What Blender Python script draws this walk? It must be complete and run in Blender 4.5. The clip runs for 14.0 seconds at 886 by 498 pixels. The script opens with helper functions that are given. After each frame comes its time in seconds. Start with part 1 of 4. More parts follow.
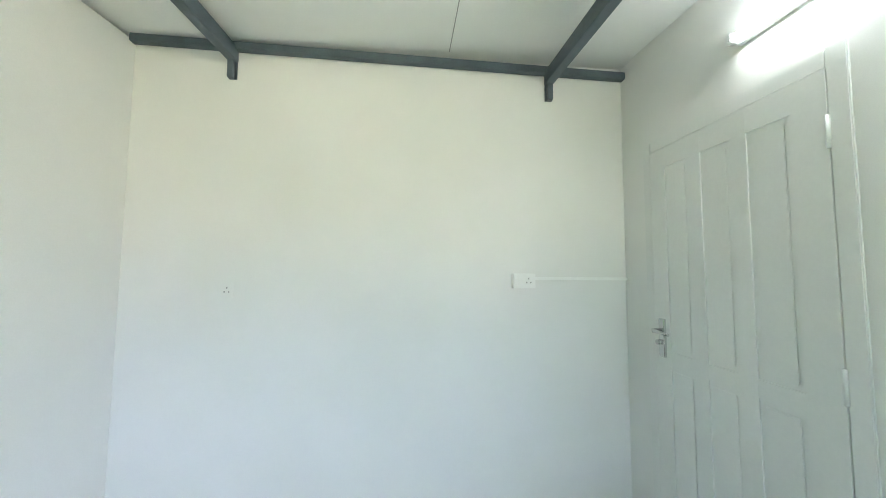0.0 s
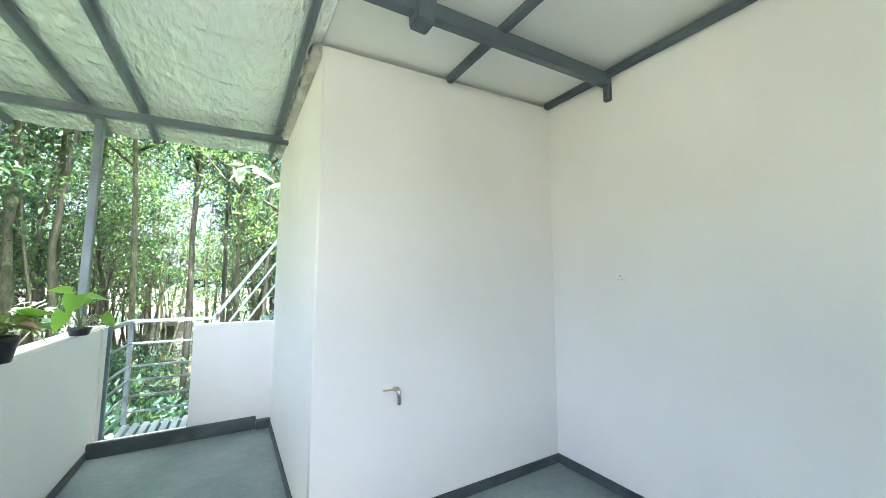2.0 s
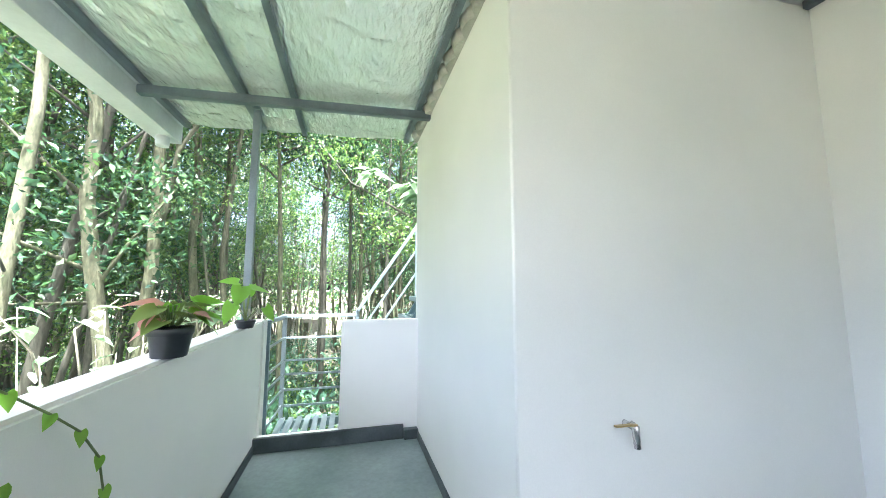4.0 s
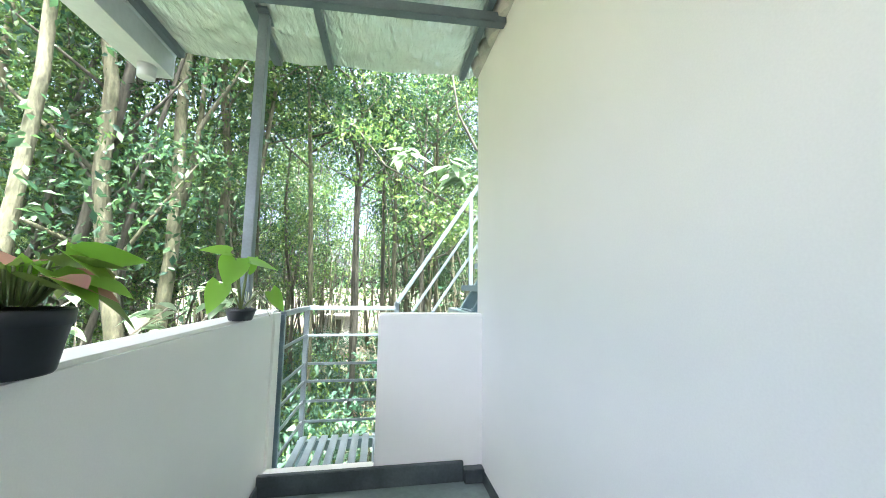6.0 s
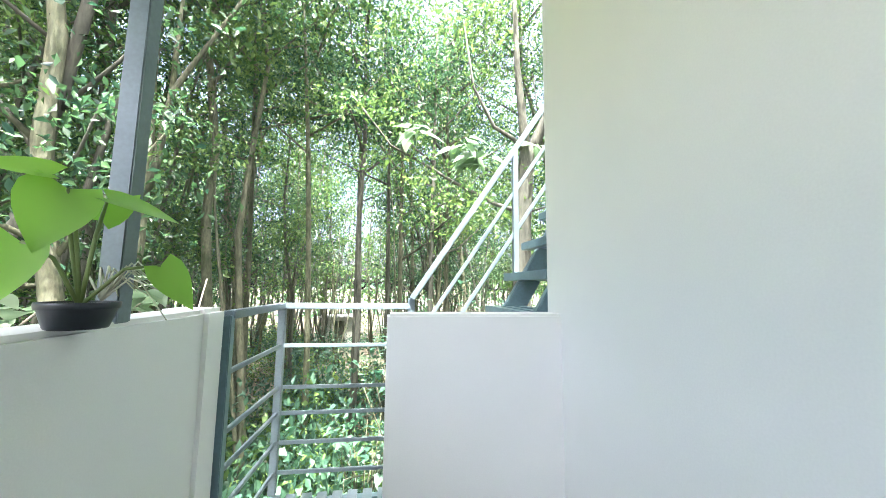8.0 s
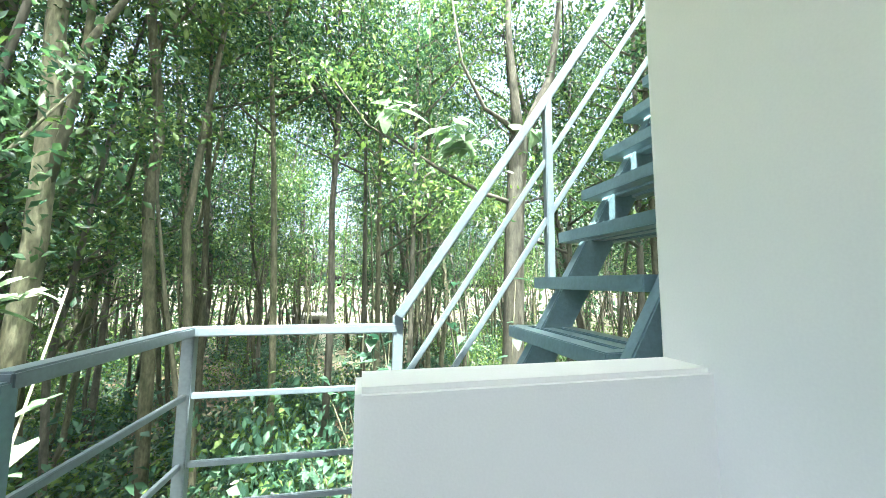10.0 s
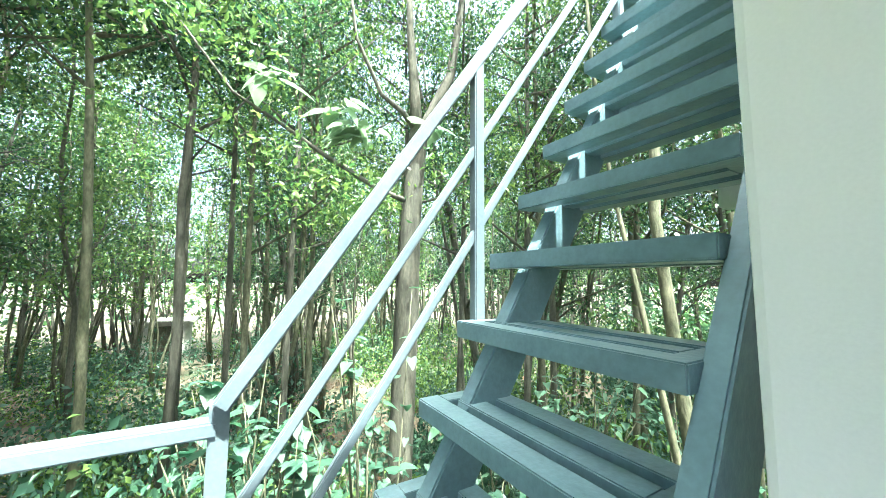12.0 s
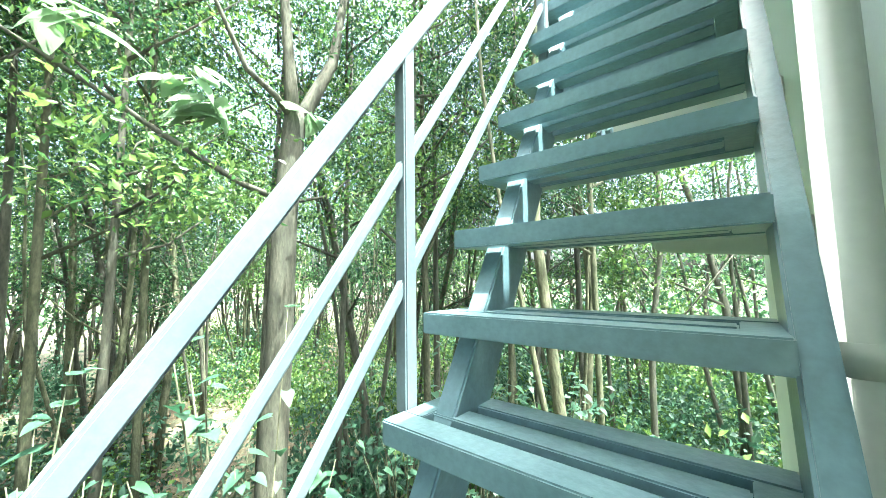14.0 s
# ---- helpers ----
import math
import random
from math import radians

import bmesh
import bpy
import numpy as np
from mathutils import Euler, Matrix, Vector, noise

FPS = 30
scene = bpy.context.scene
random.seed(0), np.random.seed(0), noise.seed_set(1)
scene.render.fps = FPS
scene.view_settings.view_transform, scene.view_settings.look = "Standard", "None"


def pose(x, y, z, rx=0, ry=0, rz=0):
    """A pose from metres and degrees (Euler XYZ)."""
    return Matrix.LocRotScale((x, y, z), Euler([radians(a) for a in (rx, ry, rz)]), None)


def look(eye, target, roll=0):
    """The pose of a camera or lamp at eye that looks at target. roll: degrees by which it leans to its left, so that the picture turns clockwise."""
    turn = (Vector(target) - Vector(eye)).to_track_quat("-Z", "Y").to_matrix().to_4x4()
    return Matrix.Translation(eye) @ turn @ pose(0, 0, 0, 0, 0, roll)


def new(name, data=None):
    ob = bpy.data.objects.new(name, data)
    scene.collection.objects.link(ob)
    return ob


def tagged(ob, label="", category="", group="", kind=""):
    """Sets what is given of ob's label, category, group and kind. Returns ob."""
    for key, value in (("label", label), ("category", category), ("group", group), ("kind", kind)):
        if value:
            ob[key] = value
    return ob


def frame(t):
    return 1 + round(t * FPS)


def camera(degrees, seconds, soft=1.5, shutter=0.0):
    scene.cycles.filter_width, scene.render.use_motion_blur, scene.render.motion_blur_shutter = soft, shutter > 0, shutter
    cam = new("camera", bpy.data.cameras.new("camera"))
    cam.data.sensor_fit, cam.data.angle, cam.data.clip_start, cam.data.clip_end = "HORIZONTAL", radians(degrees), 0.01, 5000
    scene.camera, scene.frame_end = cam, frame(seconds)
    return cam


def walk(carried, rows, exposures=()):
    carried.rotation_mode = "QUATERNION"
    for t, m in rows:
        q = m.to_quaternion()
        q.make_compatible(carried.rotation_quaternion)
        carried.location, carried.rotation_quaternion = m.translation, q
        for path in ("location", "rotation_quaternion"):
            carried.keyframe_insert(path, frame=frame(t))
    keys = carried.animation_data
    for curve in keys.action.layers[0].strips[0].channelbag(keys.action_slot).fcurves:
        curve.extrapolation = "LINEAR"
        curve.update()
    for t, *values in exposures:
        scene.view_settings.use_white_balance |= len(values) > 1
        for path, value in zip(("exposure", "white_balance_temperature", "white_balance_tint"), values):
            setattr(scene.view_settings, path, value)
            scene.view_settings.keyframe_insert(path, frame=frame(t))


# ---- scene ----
from mathutils import noise
cam = camera(103.3, 14.0, 0.9)
PATH = [
    (0, (-0.25, -3.154, 1.411), (1.737, -3.336, 1.546), 0.4),
    (0.5, (-0.267, -3.277, 1.385), (1.668, -2.794, 1.536), -0.5),
    (1, (-0.281, -3.464, 1.341), (1.375, -2.36, 1.53), -0.2),
    (1.5, (-0.284, -3.546, 1.303), (1.06, -2.078, 1.502), -0.1),
    (2, (-0.343, -3.474, 1.28), (0.681, -1.767, 1.477), 0.1),
    (2.5, (-0.428, -3.315, 1.26), (0.408, -1.51, 1.461), 0.0),
    (3, (-0.494, -3.146, 1.25), (0.206, -1.283, 1.452), 0.0),
    (3.5, (-0.523, -2.984, 1.231), (0.072, -1.086, 1.44), 0.0),
    (6, (-0.58, -1.975, 1.106), (-0.236, -0.016, 1.316), 0.8),
    (6.5, (-0.592, -1.778, 1.076), (-0.252, 0.181, 1.284), 0.7),
    (7, (-0.587, -1.53, 1.048), (-0.264, 0.432, 1.26), 0.7),
    (7.5, (-0.597, -1.335, 1.044), (-0.275, 0.628, 1.251), 0.8),
    (8, (-0.596, -1.132, 1.037), (-0.275, 0.831, 1.252), 0.7),
    (10.5, (-0.564, -0.35, 1.11), (-0.014, 1.564, 1.291), 0.4),
    (11, (-0.513, -0.22, 1.134), (0.178, 1.648, 1.308), 0.4),
    (11.5, (-0.471, -0.134, 1.176), (0.366, 1.675, 1.35), 0.3),
    (12, (-0.441, -0.039, 1.212), (0.574, 1.675, 1.391), 0.4),
    (12.5, (-0.415, 0.045, 1.259), (0.738, 1.669, 1.442), -0.1),
    (13, (-0.413, 0.13, 1.297), (0.901, 1.627, 1.48), -0.3),
    (14, (-0.363, 0.23, 1.351), (1.171, 1.503, 1.513), -0.9),
]
walk(cam, [(t, look(eye, target, roll)) for t, eye, target, roll in PATH], [(0, 4.15, 5900, 8.5), (1.5, 3.96, 5850, 9.0), (3.5, 3.93, 5750, 9.5), (6.0, 3.76, 5950, 12.0), (8.2, 3.68, 6000, 11.0), (10.5, 3.44, 5950, 1.5), (12.0, 3.48, 5850, -2.0), (14.0, 3.62, 5850, -5.0)])

# ---- light ----
SUN_EL, SUN_AZ = 72.5, 272.0   # height and compass turn of the sun (from +x, anticlockwise)
world = bpy.data.worlds.new("world")
scene.world = world
world.use_nodes = True
wn = world.node_tree.nodes
sky = wn.new("ShaderNodeTexSky")
sky.sky_type, sky.sun_disc = "NISHITA", False
sky.sun_elevation, sky.sun_rotation = radians(SUN_EL), radians(90 - SUN_AZ)
sky.air_density, sky.dust_density, sky.ozone_density = 0.6, 9.0, 0.0
wn["Background"].inputs["Strength"].default_value = 0.15
world.node_tree.links.new(sky.outputs[0], wn["Background"].inputs["Color"])
sun = new("sun", bpy.data.lights.new("sun", "SUN"))
sun.data.energy, sun.data.angle, sun.data.color = 4.0, radians(0.6), (1.0, 0.95, 0.86)
sd = Vector((math.cos(radians(SUN_AZ)) * math.cos(radians(SUN_EL)), math.sin(radians(SUN_AZ)) * math.cos(radians(SUN_EL)), math.sin(radians(SUN_EL))))
sun.matrix_world = look(sd * 40, (0, 0, 0))

# ---- materials ----
def mat(name, base, rough=0.6, metal=0.0, vary=0.12, scale=3.0, fine=60.0, bump=0.1, bump_d=0.002, spec=0.5, dark=None, dark_amt=0.5, obj_rand=0.0, stretch=(1, 1, 1)):
    m = bpy.data.materials.new(name)
    m.use_nodes = True
    nt = m.node_tree
    N, L = nt.nodes, nt.links
    bs = N["Principled BSDF"]
    bs.inputs["Roughness"].default_value = rough
    bs.inputs["Metallic"].default_value = metal
    bs.inputs["Specular IOR Level"].default_value = spec
    tc = N.new("ShaderNodeTexCoord")
    mp = N.new("ShaderNodeMapping")
    mp.inputs["Scale"].default_value = stretch
    L.new(tc.outputs["Object"], mp.inputs["Vector"])
    n1 = N.new("ShaderNodeTexNoise")
    n1.inputs["Scale"].default_value, n1.inputs["Detail"].default_value = scale, 6
    n2 = N.new("ShaderNodeTexNoise")
    n2.inputs["Scale"].default_value, n2.inputs["Detail"].default_value = fine, 3
    L.new(mp.outputs[0], n1.inputs["Vector"]); L.new(mp.outputs[0], n2.inputs["Vector"])
    ramp = N.new("ShaderNodeValToRGB")
    dk = dark or [c * (1 - vary * 2) for c in base]
    ramp.color_ramp.elements[0].position, ramp.color_ramp.elements[1].position = 0.5 - 0.5 * dark_amt * 0.5, 0.62
    ramp.color_ramp.elements[0].color, ramp.color_ramp.elements[1].color = (*dk, 1), (*base, 1)
    L.new(n1.outputs["Fac"], ramp.inputs["Fac"])
    mix = N.new("ShaderNodeMix")
    mix.data_type, mix.blend_type = "RGBA", "MULTIPLY"
    mix.inputs[0].default_value = 1.0
    mr = N.new("ShaderNodeMapRange")
    mr.inputs["From Min"].default_value, mr.inputs["From Max"].default_value = 0.25, 0.75
    mr.inputs["To Min"].default_value, mr.inputs["To Max"].default_value = 1 - vary, 1 + vary * 0.5
    L.new(n2.outputs["Fac"], mr.inputs["Value"])
    L.new(ramp.outputs["Color"], mix.inputs[6]); L.new(mr.outputs[0], mix.inputs[7])
    last = mix.outputs[2]
    if obj_rand:
        oi = N.new("ShaderNodeObjectInfo")
        hs = N.new("ShaderNodeHueSaturation")
        r2 = N.new("ShaderNodeMapRange")
        r2.inputs["To Min"].default_value, r2.inputs["To Max"].default_value = 1 - obj_rand, 1 + obj_rand
        L.new(oi.outputs["Random"], r2.inputs["Value"]); L.new(r2.outputs[0], hs.inputs["Value"]); L.new(last, hs.inputs["Color"])
        last = hs.outputs["Color"]
    L.new(last, bs.inputs["Base Color"])
    if bump:
        bp = N.new("ShaderNodeBump")
        bp.inputs["Strength"].default_value, bp.inputs["Distance"].default_value = bump, bump_d
        L.new(n2.outputs["Fac"], bp.inputs["Height"]); L.new(bp.outputs[0], bs.inputs["Normal"])
    return m


def leaf_mat(name, a, b, rough=0.45, trans=0.45):
    m = bpy.data.materials.new(name)
    m.use_nodes = True
    N, L = m.node_tree.nodes, m.node_tree.links
    bs, out = N["Principled BSDF"], N["Material Output"]
    bs.inputs["Roughness"].default_value = rough
    ge = N.new("ShaderNodeNewGeometry")
    ramp = N.new("ShaderNodeValToRGB")
    ramp.color_ramp.elements[0].color, ramp.color_ramp.elements[1].color = (*a, 1), (*b, 1)
    L.new(ge.outputs["Random Per Island"], ramp.inputs["Fac"])
    L.new(ramp.outputs["Color"], bs.inputs["Base Color"])
    tr = N.new("ShaderNodeBsdfTranslucent")
    hs = N.new("ShaderNodeHueSaturation")
    hs.inputs["Saturation"].default_value, hs.inputs["Value"].default_value = 1.08, 1.5
    L.new(ramp.outputs["Color"], hs.inputs["Color"]); L.new(hs.outputs["Color"], tr.inputs["Color"])
    ms = N.new("ShaderNodeMixShader")
    ms.inputs["Fac"].default_value = trans
    L.new(bs.outputs[0], ms.inputs[1]); L.new(tr.outputs[0], ms.inputs[2]); L.new(ms.outputs[0], out.inputs["Surface"])
    return m


M_WALL = mat("white_wall_paint", (0.80, 0.80, 0.77), 0.55, vary=0.03, scale=1.1, fine=240, bump=0.12, bump_d=0.0015, dark=(0.75, 0.755, 0.72))
M_CEIL = mat("white_board", (0.84, 0.85, 0.82), 0.5, vary=0.04, scale=1.5, fine=180, bump=0.05, dark=(0.79, 0.80, 0.77))
M_DOOR = mat("white_door_paint", (0.78, 0.79, 0.76), 0.35, vary=0.02, scale=2, fine=90, bump=0.06)
M_FLOOR = mat("grey_cement_floor", (0.24, 0.295, 0.285), 0.36, vary=0.16, scale=2.2, fine=38, bump=0.25, bump_d=0.002, dark=(0.155, 0.205, 0.20), dark_amt=0.7)
M_SKIRT = mat("dark_cement_skirting", (0.075, 0.095, 0.10), 0.5, vary=0.2, scale=6, fine=70, bump=0.3)
M_STEEL = mat("grey_painted_steel", (0.105, 0.135, 0.155), 0.42, vary=0.12, scale=7, fine=110, bump=0.15, dark=(0.08, 0.105, 0.125))
M_STAIR = mat("blue_grey_painted_steel", (0.15, 0.235, 0.265), 0.30, vary=0.16, scale=5, fine=75, bump=0.4, dark=(0.11, 0.18, 0.205), dark_amt=0.6)
M_RAIL = mat("pale_grey_painted_steel", (0.16, 0.205, 0.225), 0.36, vary=0.12, scale=6, fine=100, bump=0.2, dark=(0.125, 0.165, 0.185))
M_FOIL = mat("silver_insulation_foil", (0.90, 0.92, 0.91), 0.22, metal=0.62, vary=0.06, scale=2.2, fine=26, bump=1.0, bump_d=0.02, stretch=(1.3, 0.45, 1), dark=(0.80, 0.84, 0.83))
M_CEM = mat("cement_sheet", (0.50, 0.49, 0.44), 0.8, vary=0.12, scale=6, fine=80, bump=0.2)
M_PVC = mat("white_plastic", (0.76, 0.78, 0.74), 0.35, vary=0.04, scale=4, fine=50, bump=0.03)
M_GUT = mat("pale_grey_gutter", (0.56, 0.60, 0.60), 0.4, vary=0.06, scale=4, fine=50, bump=0.04)
# greyer and darker than the other white plastic
M_PIPE = mat("greyish_white_pipe", (0.56, 0.59, 0.54), 0.4, vary=0.06, scale=3, fine=60, bump=0.03)
M_SOCKET = mat("bright_white_plastic", (0.88, 0.89, 0.86), 0.3, vary=0.02, scale=4, fine=50, bump=0.02)
M_BLACK = mat("black_plastic", (0.02, 0.025, 0.03), 0.38, vary=0.15, scale=8, fine=80, bump=0.05)
M_CHROME = mat("brushed_chrome", (0.7, 0.7, 0.7), 0.22, metal=1.0, vary=0.05, bump=0)
M_BRASS = mat("brass", (0.62, 0.45, 0.2), 0.35, metal=1.0, vary=0.1, bump=0)
M_BARK = mat("lichened_bark", (0.11, 0.112, 0.066), 0.9, vary=0.5, scale=9, fine=38, bump=0.9, bump_d=0.012, dark=(0.03, 0.04, 0.014), dark_amt=0.95, obj_rand=0.25, stretch=(1, 1, 0.35))
M_BARK2 = mat("brown_bark", (0.088, 0.088, 0.062), 0.9, vary=0.4, scale=9, fine=40, bump=0.8, bump_d=0.012, dark=(0.030, 0.034, 0.022), dark_amt=0.8, obj_rand=0.25, stretch=(1, 1, 0.3))
M_GROUND = mat("leaf_litter_ground", (0.13, 0.10, 0.07), 0.95, vary=0.4, scale=0.9, fine=16, bump=0.8, bump_d=0.03, dark=(0.035, 0.055, 0.022), dark_amt=0.6)
M_LEAF = leaf_mat("tree_leaf", (0.018, 0.048, 0.030), (0.066, 0.13, 0.050), 0.26, trans=0.30)
M_LEAF2 = leaf_mat("light_tree_leaf", (0.034, 0.080, 0.030), (0.13, 0.20, 0.055), 0.26, trans=0.36)
M_SHRUB = leaf_mat("shrub_leaf", (0.018, 0.055, 0.034), (0.050, 0.115, 0.060), 0.55, trans=0.3)

M_STEEL_L = M_RAIL
M_SOIL = mat("potting_soil", (0.05, 0.035, 0.025), 0.95, vary=0.3, scale=30, fine=120, bump=0.6)
M_OLDCON = mat("weathered_white_concrete", (0.52, 0.52, 0.47), 0.85, vary=0.2, scale=7, fine=50, bump=0.4, dark=(0.16, 0.17, 0.14), dark_amt=0.9)
M_HEART = leaf_mat("heart_leaf", (0.17, 0.34, 0.05), (0.25, 0.44, 0.09), 0.35, trans=0.5)
M_OLIVE = leaf_mat("olive_leaf", (0.10, 0.18, 0.05), (0.22, 0.25, 0.06), 0.4, trans=0.4)
M_PINK = leaf_mat("pink_leaf", (0.42, 0.2, 0.17), (0.5, 0.28, 0.24), 0.4, trans=0.35)
# base colour paled to stand in for sun on glossy broad leaves
M_BIG = leaf_mat("broad_sunlit_leaf", (0.12, 0.20, 0.11), (0.24, 0.31, 0.20), 0.35, trans=0.4)
M_STEM = mat("green_stem", (0.14, 0.2, 0.06), 0.5, vary=0.1, bump=0)
M_PALE = mat("pale_stem", (0.5, 0.52, 0.38), 0.6, vary=0.1, bump=0)
M_TUBE = bpy.data.materials.new("lit_tube")
M_TUBE.use_nodes = True
M_TUBE.node_tree.nodes["Principled BSDF"].inputs["Emission Color"].default_value = (1.0, 0.98, 0.93, 1)
M_TUBE.node_tree.nodes["Principled BSDF"].inputs["Emission Strength"].default_value = 2.6

M_PALEBARK = mat("bleached_twig", (0.30, 0.28, 0.21), 0.85, vary=0.25, scale=9, fine=40, bump=0.4)
M_LITTER = leaf_mat("dry_leaf", (0.14, 0.085, 0.045), (0.30, 0.20, 0.11), 0.8, trans=0.15)

M_GREY = mat("grey_plastic", (0.3, 0.31, 0.3), 0.5, vary=0.05, bump=0)

# ---- mesh helpers ----
def box(bm, x0, x1, y0, y1, z0, z1, bevel=0.0):
    vs = [bm.verts.new(p) for p in ((x0, y0, z0), (x1, y0, z0), (x1, y1, z0), (x0, y1, z0), (x0, y0, z1), (x1, y0, z1), (x1, y1, z1), (x0, y1, z1))]
    fs = [bm.faces.new([vs[i] for i in f]) for f in ((3, 2, 1, 0), (4, 5, 6, 7), (0, 1, 5, 4), (1, 2, 6, 5), (2, 3, 7, 6), (3, 0, 4, 7))]
    if bevel:
        es = {e for f in fs for e in f.edges}
        bmesh.ops.bevel(bm, geom=list(es), offset=bevel, segments=2, affect="EDGES")
    return bm


def bar(bm, p, q, w, h, up=(0, 0, 1), bevel=0.0):
    """A bar of section w x h from p to q; h along up."""
    p, q = Vector(p), Vector(q)
    d = (q - p).normalized()
    s = d.cross(Vector(up)).normalized()
    u = s.cross(d).normalized()
    vs = [bm.verts.new(c + s * a * w / 2 + u * b * h / 2) for c in (p, q) for a, b in ((-1, -1), (1, -1), (1, 1), (-1, 1))]
    fs = [bm.faces.new([vs[i] for i in f]) for f in ((0, 1, 2, 3), (7, 6, 5, 4), (0, 4, 5, 1), (1, 5, 6, 2), (2, 6, 7, 3), (3, 7, 4, 0))]
    if bevel:
        bmesh.ops.bevel(bm, geom=list({e for f in fs for e in f.edges}), offset=bevel, segments=2, affect="EDGES")
    return bm


def tube(bm, pts, radii, n=10, caps=True):
    """A tube along points with a radius at each."""
    rings, pts = [], [Vector(p) for p in pts]
    ref = Vector((0.31, 0.87, 0.12))
    for i, p in enumerate(pts):
        d = (pts[min(i + 1, len(pts) - 1)] - pts[max(i - 1, 0)]).normalized()
        s = d.cross(ref).normalized()
        u = s.cross(d).normalized()
        rings.append([bm.verts.new(p + (s * math.cos(2 * math.pi * k / n) + u * math.sin(2 * math.pi * k / n)) * radii[i]) for k in range(n)])
    for a, b in zip(rings, rings[1:]):
        for k in range(n):
            f = bm.faces.new((a[k], a[(k + 1) % n], b[(k + 1) % n], b[k]))
            f.smooth = True
    if caps:
        bm.faces.new(rings[0][::-1]); bm.faces.new(rings[-1])
    return bm


def lathe(bm, prof, n=24, at=(0, 0, 0)):
    rings = [[bm.verts.new((at[0] + r * math.cos(2 * math.pi * k / n), at[1] + r * math.sin(2 * math.pi * k / n), at[2] + z)) for k in range(n)] for r, z in prof]
    for a, b in zip(rings, rings[1:]):
        for k in range(n):
            f = bm.faces.new((a[k], a[(k + 1) % n], b[(k + 1) % n], b[k]))
            f.smooth = True
    bm.faces.new(rings[0][::-1]); bm.faces.new(rings[-1])
    return bm


def mesh_of(name, bm, material):
    me = bpy.data.meshes.new(name)
    bmesh.ops.recalc_face_normals(bm, faces=bm.faces)
    bm.to_mesh(me); bm.free()
    me.materials.append(material)
    return me


def part(name, bm, material, parent=None, label=""):
    ob = new(name, mesh_of(name, bm, material) if isinstance(bm, bmesh.types.BMesh) else bm)
    if parent is not None:
        ob.parent = parent
        ob.matrix_parent_inverse = parent.matrix_basis.inverted()
    return tagged(ob, label)


def thing(name, at, label, category, group="", kind=""):
    ob = new(name)
    ob.location = at
    ob.empty_display_size = 0.1
    return tagged(ob, label, category, group, kind)


def B():
    return bmesh.new()


def structure(name, bm, material, label, category):
    return tagged(part(name, bm, material), label, category, kind="structure")


# ---- plan ----
FL = 0.065           # balcony floor
XB = 1.648           # back wall of the recess
YN, YS = -1.706, -4.375   # the recess's two side walls
YE = 0.108           # end of the house
LOW = 0.95           # low wall and parapet
XP = -1.15           # inner face of the parapet
def roof_z(x):
    return 2.525 + (0.063 if x > 0 else 0.038) * x

structure("floor", box(B(), -1.30, XB + 0.15, -6.4, YE, FL - 0.18, FL), M_FLOOR, "worn grey-green cement balcony floor", "floor")
structure("wall_back", box(B(), XB, XB + 0.15, YS - 0.15, YN + 0.12, FL, 2.62), M_WALL, "plain white painted wall of the recess", "wall")
# the corner block: side wall of the recess and balcony wall in one angled piece, its outer corner rounded
bm = B()
RC = 0.009
arc = [(RC - RC * math.sin(radians(a)), YN + RC - RC * math.cos(radians(a))) for a in range(0, 91, 10)]
prof = [(XB, YN)] + arc + [(0.0, YE - 0.012), (0.0035, YE - 0.0035), (0.012, YE), (0.12, YE), (0.12, YN + 0.12), (XB, YN + 0.12)]
lo = [bm.verts.new((x, y, FL)) for x, y in prof]
hi = [bm.verts.new((x, y, 2.50 + 0.063 * x)) for x, y in prof]
for i in range(len(prof)):
    j = (i + 1) % len(prof)
    f = bm.faces.new((lo[i], lo[j], hi[j], hi[i]))
    f.smooth = 0 < i < len(arc)
bm.faces.new(lo[::-1]); bm.faces.new(hi)
structure("wall_corridor", bm, M_WALL, "white painted house wall round the recess corner", "wall")
structure("wall_end", box(B(), 0.122, 3.2, YE - 0.19, YE - 0.052, -3.0, 2.62), M_WALL, "white painted end wall of the house", "wall")
structure("wall_south", box(B(), 0, XB, YS - 0.15, YS, FL, 2.62), M_WALL, "white painted wall with the door", "wall")
structure("wall_south_side", box(B(), 0.0, 0.15, -6.4, YS - 0.152, FL, 2.5), M_WALL, "plain white painted wall", "wall")
structure("wall_east", box(B(), 3.05, 3.2, -6.4, YE - 0.192, FL - 0.18, 2.62), M_WALL, "plain white painted wall", "wall")
structure("wall_east_south", box(B(), XB, XB + 0.15, -6.4, YS - 0.152, FL, 2.62), M_WALL, "plain white painted wall", "wall")
structure("wall_south_end", box(B(), 0.152, XB - 0.002, -6.4, -6.25, FL, 2.62), M_WALL, "plain white painted wall", "wall")
structure("parapet_south", box(B(), XP + 0.002, -0.002, -6.4, -6.28, FL, LOW + 0.005, 0.01), M_WALL, "white painted parapet closing the balcony", "wall")
structure("wall_lower_storey", box(B(), -1.27, 3.2, -6.39, YE - 0.2, -3.0, FL - 0.182), M_WALL, "white painted wall of the lower storey", "wall")
bm = B(); box(bm, -0.585, 0.05, 0.0, YE - 0.003, FL, LOW, 0.009)
structure("low_wall", bm, M_WALL, "waist-high white painted wall at the balcony's end", "wall")
bm = B(); box(bm, XP - 0.13, XP, -6.4, 0.2, FL - 0.18, LOW + 0.005, 0.012)
structure("parapet", bm, M_WALL, "white painted balcony parapet", "wall")
